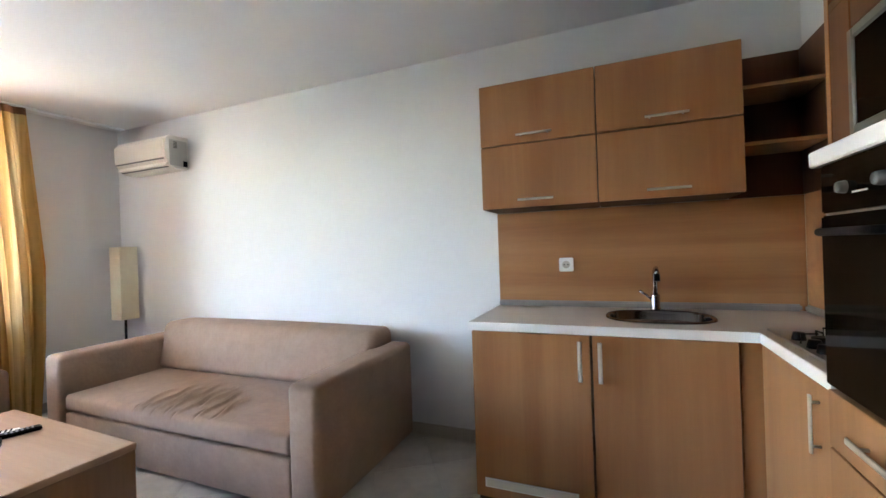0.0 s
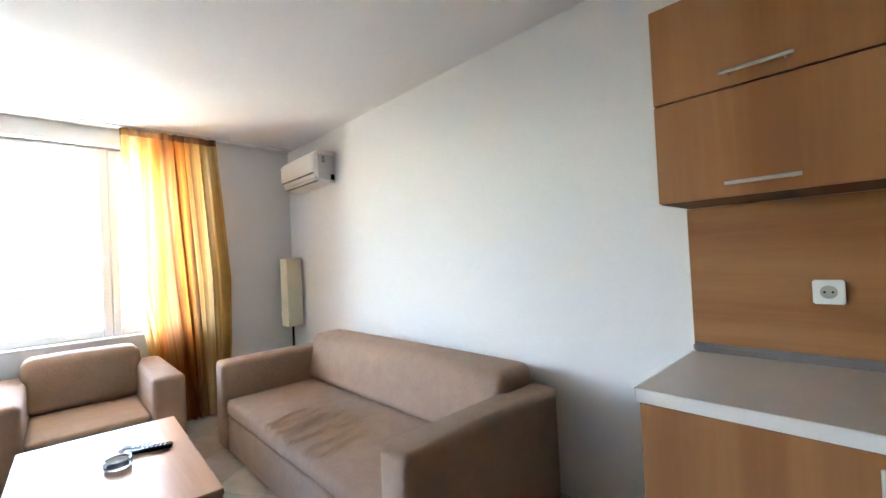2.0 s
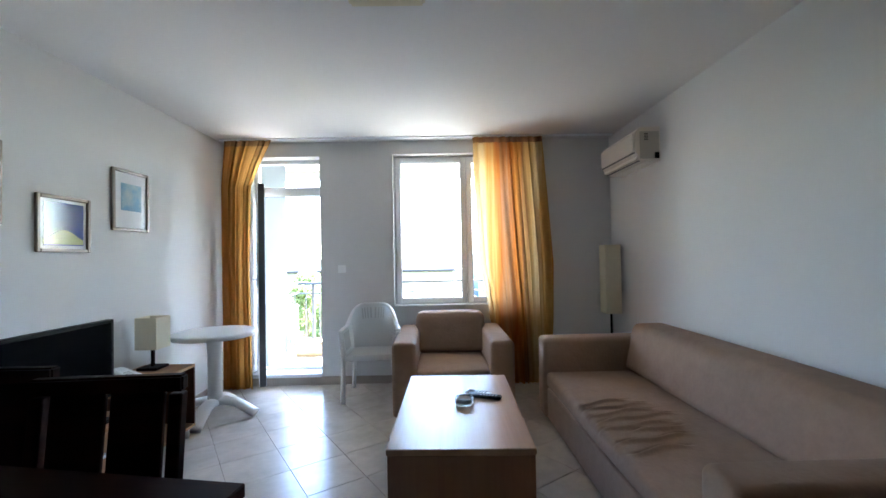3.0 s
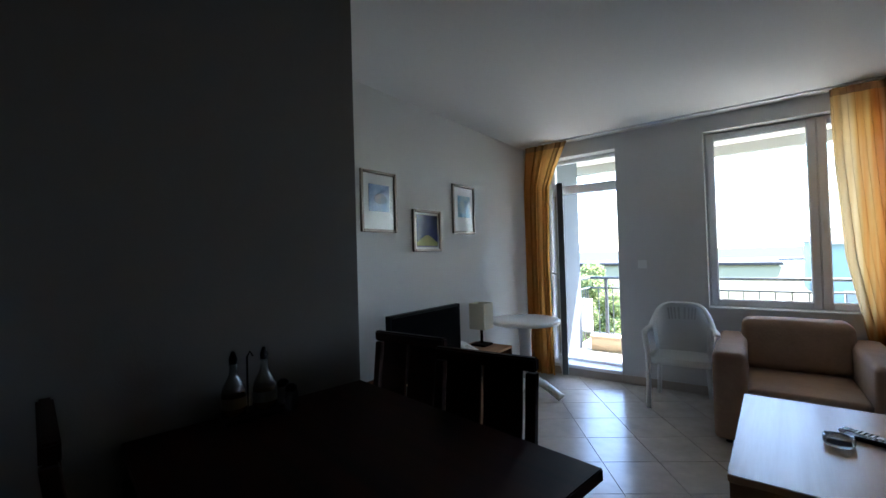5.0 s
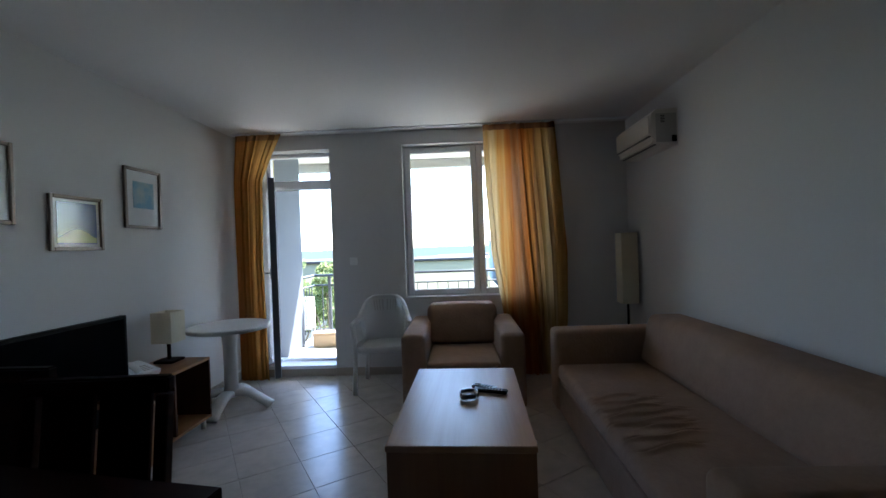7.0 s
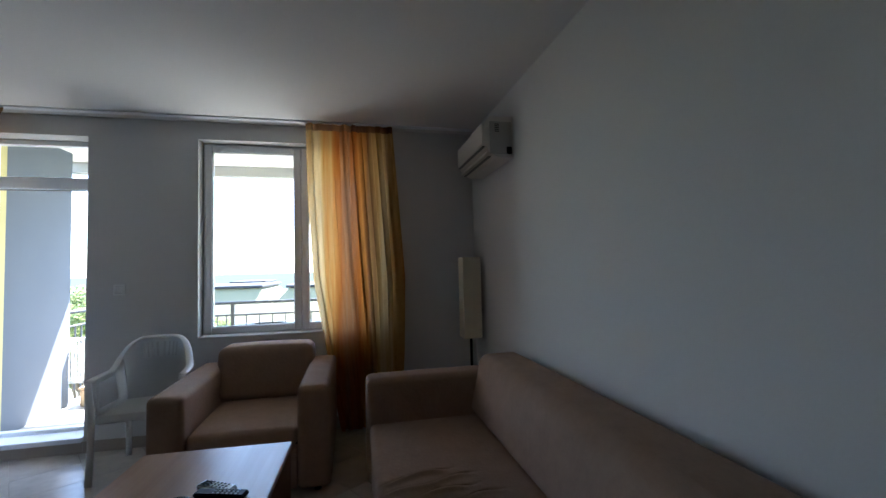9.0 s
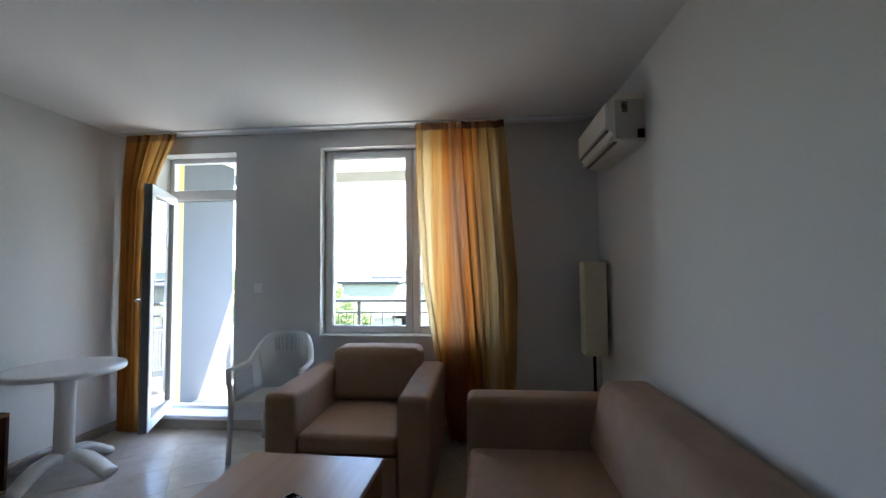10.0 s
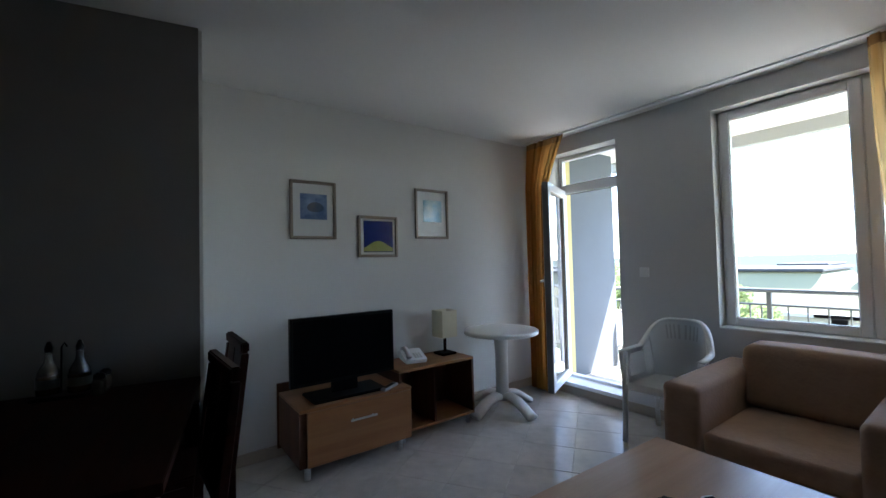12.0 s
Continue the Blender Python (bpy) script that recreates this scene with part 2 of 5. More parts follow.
M_SLATE = mat("slate_roof", (0.06, 0.068, 0.075), 0.8, noise_amt=0.1, noise_scale=0.8)
M_FARGLASS = mat("far_window_glass", (0.15, 0.18, 0.21), 0.3, noise_amt=0.05)
M_ROOFDARK = mat("dark_roof_edge", (0.025, 0.025, 0.028), 0.7)
M_BLUEWALL = mat("blue_building", (0.19, 0.27, 0.31), 0.9, noise_amt=0.04)
M_FARWALL = mat("far_render", (0.42, 0.41, 0.39), 0.9, noise_amt=0.05, noise_scale=0.5)
M_TERRA = mat("beige_planter", (0.46, 0.35, 0.24), 0.85, noise_amt=0.08)

# ---- building helpers ----


def thing(name, at, label="", category="", group="", kind="", rz=0):
    e = new(name)
    e.matrix_world = pose(*at, 0, 0, rz)
    return tagged(e, label, category, group, kind)


def part(name, bm, material, parent=None, label="", smooth=False):
    me = bpy.data.meshes.new(name)
    bmesh.ops.recalc_face_normals(bm, faces=bm.faces)
    bm.to_mesh(me)
    bm.free()
    for m in material if isinstance(material, (list, tuple)) else (material,):
        me.materials.append(m)
    if smooth:
        me.shade_smooth()
    ob = new(name, me)
    if parent:
        ob.parent = parent
    return tagged(ob, label)


def setting(name, bm, material, label="", category=""):
    ob = part(name, bm, material)
    return tagged(ob, label, category, "", "structure")


def box(x0, x1, y0, y1, z0, z1, bevel=0.0, seg=2, bm=None):
    """A box, its edges bevelled, added to bm."""
    tmp = bmesh.new()
    bmesh.ops.create_cube(tmp, size=1)
    for v in tmp.verts:
        v.co = Vector(((x0 + x1) / 2 + v.co.x * (x1 - x0), (y0 + y1) / 2 + v.co.y * (y1 - y0), (z0 + z1) / 2 + v.co.z * (z1 - z0)))
    if bevel:
        bmesh.ops.bevel(tmp, geom=tmp.edges[:], offset=bevel, segments=seg, affect="EDGES", clamp_overlap=True)
    return merge(bm, tmp)


def merge(bm, tmp, m=None):
    if m is not None:
        bmesh.ops.transform(tmp, matrix=m, verts=tmp.verts)
    if bm is None:
        return tmp
    me = bpy.data.meshes.new("tmp")
    tmp.to_mesh(me)
    tmp.free()
    bm.from_mesh(me)
    bpy.data.meshes.remove(me)
    return bm


def lathe(profile, seg=24, bm=None, at=(0, 0, 0)):
    """Revolves (radius, height) pairs round z; the ends are closed where the radius is 0."""
    tmp = bmesh.new()
    rings = []
    for r, z in profile:
        if r < 1e-6:
            rings.append([tmp.verts.new((at[0], at[1], at[2] + z))])
        else:
            rings.append([tmp.verts.new((at[0] + r * math.cos(2 * math.pi * i / seg), at[1] + r * math.sin(2 * math.pi * i / seg), at[2] + z)) for i in range(seg)])
    for a, b in zip(rings, rings[1:]):
        for i in range(seg):
            j = (i + 1) % seg
            if len(a) == 1 and len(b) == 1:
                continue
            if len(a) == 1:
                tmp.faces.new((a[0], b[i], b[j]))
            elif len(b) == 1:
                tmp.faces.new((a[i], a[j], b[0]))
            else:
                tmp.faces.new((a[i], a[j], b[j], b[i]))
    return merge(bm, tmp)


def rod(a, b, r, seg=10, bm=None, r2=None):
    a, b = Vector(a), Vector(b)
    d = b - a
    tmp = bmesh.new()
    bmesh.ops.create_cone(tmp, cap_ends=True, segments=seg, radius1=r, radius2=r if r2 is None else r2, depth=d.length)
    m = Matrix.Translation((a + b) / 2) @ d.to_track_quat("Z", "Y").to_matrix().to_4x4()
    return merge(bm, tmp, m)


def tube(points, w, h, bm=None, seg=8, up=(0, 0, 1)):
    """A band of an oval section w x h swept along points; w lies level across, h stands up."""
    tmp = bmesh.new()
    pts = [Vector(p) for p in points]
    rings = []
    for i, p in enumerate(pts):
        t = (pts[min(i + 1, len(pts) - 1)] - pts[max(i - 1, 0)]).normalized()
        side = t.cross(Vector(up))
        side = side.normalized() if side.length > 1e-3 else Vector((1, 0, 0))
        top = side.cross(t).normalized()
        rings.append([tmp.verts.new(p + side * (w / 2 * math.cos(a)) + top * (h / 2 * math.sin(a))) for a in (2 * math.pi * k / seg for k in range(seg))])
    for a, b in zip(rings, rings[1:]):
        for k in range(seg):
            tmp.faces.new((a[k], a[(k + 1) % seg], b[(k + 1) % seg], b[k]))
    tmp.faces.new(rings[0])
    tmp.faces.new(rings[-1][::-1])
    return merge(bm, tmp)


def soft_box(x0, x1, y0, y1, z0, z1, r, step=0.05, puff=0.0, wave=None, bm=None):
    """A cushion: a box with round edges of radius r, its faces swollen by puff; wave(x, y, z) moves points upward."""
    def axis(a, b):
        n = max(2, int((b - a - 2 * r) / step))
        return [a + r * k / 4 for k in range(4)] + list(np.linspace(a + r, b - r, n + 1)) + [b - r + r * k / 4 for k in range(1, 5)]
    X, Y, Z = axis(x0, x1), axis(y0, y1), axis(z0, z1)
    lo, hi = Vector((x0 + r, y0 + r, z0 + r)), Vector((x1 - r, y1 - r, z1 - r))
    tmp, made = bmesh.new(), {}

    def vert(i, j, k):
        if (i, j, k) not in made:
            p = Vector((X[i], Y[j], Z[k]))
            q = Vector([min(max(p[a], lo[a]), hi[a]) for a in range(3)])
            d = p - q
            if d.length > 1e-9:
                p = q + d.normalized() * r
            u, v, w = [2 * (p[a] - c0) / (c1 - c0) - 1 for a, (c0, c1) in enumerate(((x0, x1), (y0, y1), (z0, z1)))]
            if puff:
                p += Vector((u * (1 - v * v) * (1 - w * w), v * (1 - u * u) * (1 - w * w), w * (1 - u * u) * (1 - v * v))) * puff
            if wave:
                p.z += wave(p.x, p.y, p.z)
            made[i, j, k] = tmp.verts.new(p)
        return made[i, j, k]

    nx, ny, nz = len(X) - 1, len(Y) - 1, len(Z) - 1
    for i in range(nx):
        for j in range(ny):
            for k in (0, nz):
                tmp.faces.new((vert(i, j, k), vert(i + 1, j, k), vert(i + 1, j + 1, k), vert(i, j + 1, k)))
        for k in range(nz):
            for j in (0, ny):
                tmp.faces.new((vert(i, j, k), vert(i + 1, j, k), vert(i + 1, j, k + 1), vert(i, j, k + 1)))
    for j in range(ny):
        for k in range(nz):
            for i in (0, nx):
                tmp.faces.new((vert(i, j, k), vert(i, j + 1, k), vert(i, j + 1, k + 1), vert(i, j, k + 1)))
    return merge(bm, tmp)


def square_shade(r, z0, z1, t=0.003):
    """An open square tube of thickness t."""
    tmp = bmesh.new()
    rings = [[tmp.verts.new((sx * q, sy * q, z)) for sx, sy in ((-1, -1), (1, -1), (1, 1), (-1, 1))] for q, z in ((r, z0), (r, z1), (r - t, z1), (r - t, z0))]
    for a, b in zip(rings, rings[1:] + rings[:1]):
        for i in range(4):
            tmp.faces.new((a[i], a[(i + 1) % 4], b[(i + 1) % 4], b[i]))
    bmesh.ops.bevel(tmp, geom=[e for e in tmp.edges if e.calc_face_angle(0) > 0.6], offset=0.001, segments=1, affect="EDGES")
    return tmp


def bar_handle(a, b, out, parent, w=0.012):
    """A flat bar handle of width w between a and b that stands off by the vector out on two feet."""
    a, b, out = Vector(a), Vector(b), Vector(out)
    d = (b - a) * 0.12
    bm = tube([a + out, a + out + d * 0.2, b + out - d * 0.2, b + out], w, 0.008, None, 8, out.normalized())
    rod(a + d, a + d + out, 0.004, 8, bm)
    rod(b - d, b - d + out, 0.004, 8, bm)
    return part("handle", bm, M_HANDLE, parent, "brushed steel bar handle", True)


# ---- the room ----
W, S, H, T = -3.99, -5.27, 2.485, 0.25
DX0, DX1, DZ0, DZ1 = -3.73, -3.0, 0.10, 2.335
WX0, WX1, WZ0, WZ1 = -2.25, -0.95, 0.775, 2.345


def wall_with_holes(x0, x1, z0, z1, y0, y1, holes):
    bm = None
    xs = sorted({x0, x1, *[h[0] for h in holes], *[h[1] for h in holes]})
    for a, b in zip(xs, xs[1:]):
        cuts = sorted((h[2], h[3]) for h in holes if h[0] <= a and b <= h[1])
        z = z0
        for c0, c1 in cuts:
            if c0 > z:
                bm = box(a, b, y0, y1, z, c0, bm=bm)
            z = c1
        bm = box(a, b, y0, y1, z, z1, bm=bm)
    bmesh.ops.remove_doubles(bm, verts=bm.verts, dist=1e-5)
    return bm


floor = setting("floor", box(W - 0.2, 0.2, S - 0.2, T, -0.15, -0.004), M_GROUT, "beige ceramic tiled floor with thin grey joints", "floor")
setting("ceiling", box(W - 0.2, 0.2, S - 0.2, T, H, H + 0.16), M_CEIL, "plain white painted ceiling", "ceiling")
setting("wall_east", box(0, 0.2, S - 0.2, T, 0, H), M_WALL, "white painted plaster wall behind the sofa and kitchen", "wall")
north = setting("wall_north", wall_with_holes(W, 0, 0, H, 0, T - 0.02, [(DX0, DX1, DZ0, DZ1), (WX0, WX1, WZ0, WZ1)]), M_WALL,
                "white painted wall with balcony door and window", "wall")
setting("wall_north_render", wall_with_holes(W - 0.2, 0.2, -0.15, H + 0.16, T - 0.018, T, [(DX0, DX1, DZ0, DZ1), (WX0, WX1, WZ0, WZ1)]), M_YELLOW,
        "pale yellow exterior render", "wall")
setting("wall_west", box(W - 0.2, W, S - 0.2, T - 0.02, 0, H), M_WALL, "white painted wall behind the television", "wall")


def prism(plan, z0, z1):
    """An upright block over the corners of a plan."""
    tmp = bmesh.new()
    lo, hi = [[tmp.verts.new((x, y, z)) for x, y in plan] for z in (z0, z1)]
    tmp.faces.new(lo[::-1])
    tmp.faces.new(hi)
    for k in range(len(plan)):
        m = (k + 1) % len(plan)
        tmp.faces.new((lo[k], lo[m], hi[m], hi[k]))
    return tmp


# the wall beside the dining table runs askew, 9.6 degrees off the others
PX, PY, PS = -3.332, -3.093, -3.70
setting("wall_pillar", prism([(PX - 0.02, PY), (W + 0.002, PY), (W + 0.002, S), (PS - 0.02, S)], 0, H), M_WALL, "white plastered projecting wall beside the dining table", "wall")
# this face has its shade coloured in as dark grey
setting("wall_pillar_face", prism([(PX, PY - 0.018), (PX - 0.02, PY - 0.018), (PS - 0.02, S), (PS, S)], 0, H), M_WALLSHADED, "slanting wall beside the dining table, darkened to grey for its shade", "wall")
setting("wall_south", box(-1.78, 0, S - 0.2, S, 0, H), M_WALL, "plain white wall behind the kitchen corner", "wall")

# unseen hall, added to draw bounced light out of the room's south end
HS = -7.9
setting("wall_unseen_hall_east", box(-1.78, -1.58, HS, S - 0.2, 0, H), M_WALL, "plain white wall of an unseen added hall", "wall")
setting("wall_unseen_hall_west", box(-3.90, -3.70, HS, S, 0, H), M_WALLSHADED, "wall of an unseen added hall, darkened to grey", "wall")
setting("wall_unseen_hall_end", box(-3.90, -1.58, HS - 0.2, HS, 0, H), M_WALL, "plain white end wall of an unseen added hall", "wall")
setting("ceiling_unseen_hall", box(-3.90, -1.58, HS - 0.2, S - 0.2, H, H + 0.16), M_CEIL, "plain white ceiling of an unseen added hall", "ceiling")
setting("floor_hall", box(-3.90, -1.58, HS - 0.2, S - 0.2, -0.15, -0.001), M_TILE, "beige tiled floor of an unseen added hall", "floor")

bm = box(-0.012, 0, -3.75, 0, 0, 0.08, 0.002, 1)
box(-3.0, -0.012, -0.012, 0, 0, 0.08, 0.002, 1, bm)
box(W, -3.0, -0.012, 0, 0, 0.08, 0.002, 1, bm)
box(W, W + 0.012, -3.091, -0.012, 0, 0.08, 0.002, 1, bm)
box(W + 0.012, -3.332, -3.093, -3.081, 0, 0.08, 0.002, 1, bm)
merge(bm, prism([(PX + 0.012, PY + 0.012), (PX, PY + 0.012), (PS, S), (PS + 0.012, S)], 0, 0.08))
setting("baseboard", bm, M_BASE, "beige tile skirting along the walls", "skirting")

bm = box(-3.95, -0.02, -0.155, -0.105, H - 0.012, H, 0.003, 1)
setting("curtain_rail", bm, M_PVC, "white double curtain rail fixed to the ceiling", "curtain rail")


def ring(x0, x1, z0, z1, y0, y1, w, bevel=0.004, bm=None):
    bm = box(x0, x0 + w, y0, y1, z0, z1, bevel, 1, bm)
    box(x1 - w, x1, y0, y1, z0, z1, bevel, 1, bm)
    box(x0 + w, x1 - w, y0, y1, z0, z0 + w, bevel, 1, bm)
    box(x0 + w, x1 - w, y0, y1, z1 - w, z1, bevel, 1, bm)
    return bm


# window
win = thing("window_1", (0, 0, 0), "white plastic framed double window with a view of roofs and sea", "window", kind="structure")
FY0, FY1 = 0.145, 0.215
GY0, GY1 = 0.102, 0.172
SW = 0.058
bm = ring(WX0 + 0.0005, WX1 - 0.0005, WZ0 + 0.0005, WZ1 - 0.0005, GY0 + 0.01, GY1, 0.03)
box(-1.503, -1.473, GY0 + 0.01, GY1, WZ0 + 0.034, WZ1 - 0.034, 0.003, 1, bm)
part("window_frame", bm, M_PVC, win)
for x0, x1 in ((WX0 + 0.014, -1.490), (-1.486, WX1 - 0.014)):
    s = part("sash", ring(x0, x1, WZ0 + 0.014, WZ1 - 0.014, GY0 - 0.005, GY1 - 0.01, SW, 0.006), M_PVC, win)
    part("gasket", ring(x0 + SW - 0.002, x1 - SW + 0.002, WZ0 + SW + 0.012, WZ1 - SW - 0.012, GY0 + 0.004, GY0 + 0.03, 0.005, 0), M_ACGREY, s)
    g = part("pane", box(x0 + SW + 0.001, x1 - SW - 0.001, GY0 + 0.03, GY0 + 0.036, WZ0 + SW + 0.015, WZ1 - SW - 0.015), M_GLASS, s)
    g.visible_shadow = False
bm = box(-1.473, -1.446, GY0 - 0.016, GY0 - 0.006, 1.44, 1.51, 0.003, 2)
box(-1.468, -1.451, GY0 - 0.045, GY0 - 0.016, 1.465, 1.485, 0.003, 2, bm)
box(-1.469, -1.450, GY0 - 0.052, GY0 - 0.038, 1.40, 1.49, 0.004, 2, bm)
part("window_handle", bm, M_WHITEPLASTIC, win, "white lever handle")
part("window_sill", box(WX0 + 0.001, WX1 - 0.001, -0.012, GY0 + 0.009, WZ0 + 0.0005, WZ0 + 0.012, 0.003, 1), M_PVC, win)
# balcony door
door = thing("door_1", (0, 0, 0), "white plastic framed glazed balcony door standing open inwards", "door", kind="structure")
bm = ring(DX0 + 0.0005, DX1 - 0.0005, DZ0 + 0.0005, DZ1 - 0.0005, FY0 + 0.01, FY1, 0.04)
box(DX0 + 0.044, DX1 - 0.044, FY0, FY1, 1.952, 2.044, 0.004, 1, bm)
part("door_frame", bm, M_PVC, door)
part("gasket", box(DX0 + 0.046, DX1 - 0.042, FY0 + 0.012, FY0 + 0.022, 1.943, 1.951), M_EDGE, door)
g = part("pane", box(DX0 + 0.044, DX1 - 0.044, FY0 + 0.03, FY0 + 0.036, 2.044, DZ1 - 0.044), M_GLASS, door, "fanlight pane")
g.visible_shadow = False
part("threshold", box(DX0 + 0.001, DX1 - 0.001, -0.03, FY0 + 0.01, DZ0 - 0.02, DZ0 + 0.014, 0.004, 2), M_PVC, door)
leaf = new("door_leaf")
leaf.parent = door
LEAF_W = 0.655
leaf.matrix_local = pose(DX0 + 0.05, FY0 - 0.005, 0, 0, 0, -65.5)
tagged(leaf, "open glazed leaf with white plastic frame")
part("leaf_frame", ring(0, LEAF_W, 0.125, 1.985, -0.03, 0.03, 0.075, 0.006), M_PVC, leaf)
part("edge_seal", box(LEAF_W, LEAF_W + 0.004, -0.026, 0.026, 0.128, 1.982), M_EDGE, leaf)
part("gasket", ring(0.073, LEAF_W - 0.073, 0.198, 1.912, -0.02, 0.02, 0.006, 0), M_ACGREY, leaf)
g = part("pane", box(0.077, LEAF_W - 0.077, -0.004, 0.004, 0.202, 1.908), M_GLASS_LEAF, leaf)
g.visible_shadow = False
bm = box(LEAF_W - 0.05, LEAF_W - 0.02, -0.04, -0.03, 1.05, 1.15, 0.003, 2)
rod((LEAF_W - 0.035, -0.03, 1.10), (LEAF_W - 0.035, -0.075, 1.10), 0.008, 8, bm)
box(LEAF_W - 0.15, LEAF_W - 0.028, -0.083, -0.068, 1.09, 1.112, 0.005, 2, bm)
part("door_handle", bm, M_STEEL, leaf, "metal lever handle")

# ---- balcony ----
BY = 1.85
setting("balcony_floor", box(-3.9, 1.2, T, BY + 0.08, -0.12, 0.02), M_BALCTILE, "sunlit tiled balcony floor", "balcony floor")
setting("balcony_ceiling", box(-4.2, 1.2, T, BY + 0.12, 2.58, 2.75), M_OUTWHITE, "white underside of the balcony above", "balcony ceiling")
setting("balcony_beam", box(-4.2, 1.2, BY, BY + 0.12, 2.455, 2.58, 0.005, 1), M_BEAM, "light grey edge beam under the balcony above", "beam")
bm = box(-3.98, -3.80, T, 1.24, -0.12, 2.52, 0.008, 2)
setting("wall_partition", bm, M_STUCCO, "blue-grey stucco balcony side wall", "wall")
setting("pilaster", box(-3.80, -3.74, T, T + 0.10, -0.12, 2.575, 0.004, 1), M_YELLOW, "pale yellow rendered pilaster beside the balcony door", "pilaster")
# unseen side wall, added here to block skylight towards the slanting wall
setting("wall_partition_unseen", box(-0.06, 0.14, T, 1.24, -0.12, 2.58), M_STUCCO, "blue-grey stucco balcony side wall", "wall")
rail = thing("balcony_railing", (0, BY, 0.02), "dark iron balcony railing with two handrails and thin balusters", "railing")
part("top_rail", rod((-3.9, 0, 0.90), (1.1, 0, 0.90), 0.02, 10), M_IRON, rail, "", True)
part("lower_handrail", rod((-3.9, 0, 0.755), (1.1, 0, 0.755), 0.012, 8), M_IRON, rail, "", True)
part("bottom_rail", box(-3.9, 1.1, -0.012, 0.012, 0.08, 0.105), M_IRON, rail)
me_post = part("post", box(-0.02, 0.02, -0.02, 0.02, 0, 0.885), M_IRON, rail).data
me_bal = part("baluster", box(-0.006, 0.006, -0.006, 0.006, 0.10, 0.75), M_IRON, rail).data
bpy.data.objects["post"].location.x = -3.64
bpy.data.objects["baluster"].location.x = -3.75
for x in (-2.48, -1.32, -0.2, 0.95):
    o = new("post", me_post)
    o.parent, o.location.x = rail, x
for x in [-3.65 + 0.1 * i for i in range(12)] + [-2.33 + 0.15 * i for i in range(23)]:
    if min(abs(x - p) for p in (-3.64, -2.48, -1.32, -0.2, 0.95)) > 0.03:
        o = new("baluster", me_bal)
        o.parent, o.location.x = rail, x
RX = -3.875
part("side_rail", rod((RX, 0, 0.90), (RX, -0.60, 0.90), 0.02, 10), M_IRON, rail, "", True)
part("side_handrail", rod((RX, 0, 0.755), (RX, -0.60, 0.755), 0.012, 8), M_IRON, rail, "", True)
for i in range(5):
    o = new("baluster", me_bal)
    o.parent, o.location = rail, (RX, -0.10 - 0.1 * i, 0)
pl = thing("planter", (-3.42, 1.25, 0.02), "low beige planter box on the balcony floor", "planter")
bm = box(-0.25, 0.25, -0.09, 0.09, 0, 0.16, 0.01, 2)
part("body", bm, M_TERRA, pl)
part("rim", box(-0.26, 0.26, -0.10, 0.10, 0.16, 0.185, 0.006, 2), M_TERRA, pl)

sp = thing("slatted_panel", (-3.77, 1.30, 0.02), "white slatted panel standing on the sunlit balcony", "slatted panel")
bm = box(-0.12, 0.09, -0.014, 0.014, 0.615, 0.65, 0.004, 2)
box(-0.12, 0.09, -0.014, 0.014, 0.20, 0.235, 0.004, 2, bm)
for x in (-0.12, 0.062):
    box(x, x + 0.028, -0.014, 0.014, 0.0, 0.614, 0.003, 1, bm)
part("frame", bm, M_WHITEPLASTIC, sp)
for i in range(5):
    part("slat", box(-0.086 + 0.030 * i, -0.070 + 0.030 * i, -0.006, 0.006, 0.236, 0.614), M_WHITEPLASTIC, sp)

# ---- outdoors ----
GZ = -9.0
setting("ground", box(-900, 900, 3, 260, GZ - 0.5, GZ), M_GROUND, "low green and sandy land between buildings", "ground")
setting("water", box(-2500, 2500, 260, 4500, GZ - 0.5, GZ - 0.05), M_SEA, "calm pale blue sea to the horizon", "sea")


def tree(at, height, spread, seed):
    rnd = random.Random(seed)
    t = thing("tree", at, "broad leafy green tree beside the buildings", "tree", "garden trees")
    bm = rod((0, 0, 0), (0.1, 0, height * 0.6), 0.2, 8, None, 0.1)
    tips = []
    for i in range(9):
        a = i * 2.4
        tip = Vector((math.cos(a) * spread * rnd.uniform(0.4, 0.8), math.sin(a) * spread * rnd.uniform(0.4, 0.8), height * rnd.uniform(0.6, 0.95)))
        rod((0.05, 0, height * rnd.uniform(0.35, 0.55)), tip, 0.07, 6, bm, 0.02)
        tips.append(tip)
    part("trunk", bm, M_BARK, t)
    verts, faces = [], []
    for tip in tips + [Vector((0, 0, height))]:
        for _ in range(1100):
            d = Vector([rnd.gauss(0, 1) for _ in range(3)]).normalized() * (rnd.random() ** 0.4) * spread * 0.42
            c = tip + Vector((d.x, d.y, d.z * 0.75))
            n, s = Vector([rnd.uniform(-1, 1) for _ in range(3)]).normalized(), rnd.uniform(0.05, 0.10)
            u = n.orthogonal().normalized() * s
            v = n.cross(u).normalized() * s * 0.6
            k = len(verts)
            verts += [c - u, c - v, c + u, c + v]
            faces.append((k, k + 1, k + 2, k + 3))
    me = bpy.data.meshes.new("crown")
    me.from_pydata([tuple(v) for v in verts], [], faces)
    me.materials.append(M_LEAF)
    o = new("crown", me)
    o.parent = t
    return t


for i, (x, y, h, sp) in enumerate(((-7.9, 15, 9.3, 1.5), (-10.6, 17, 9.6, 1.9), (-13.5, 19, 9.2, 2.2), (-17, 22, 9.5, 2.4), (-9.0, 20, 8.3, 1.8), (-21, 22, 9.8, 2.5))):
    tree((x, y, GZ), h, sp, i + 3)


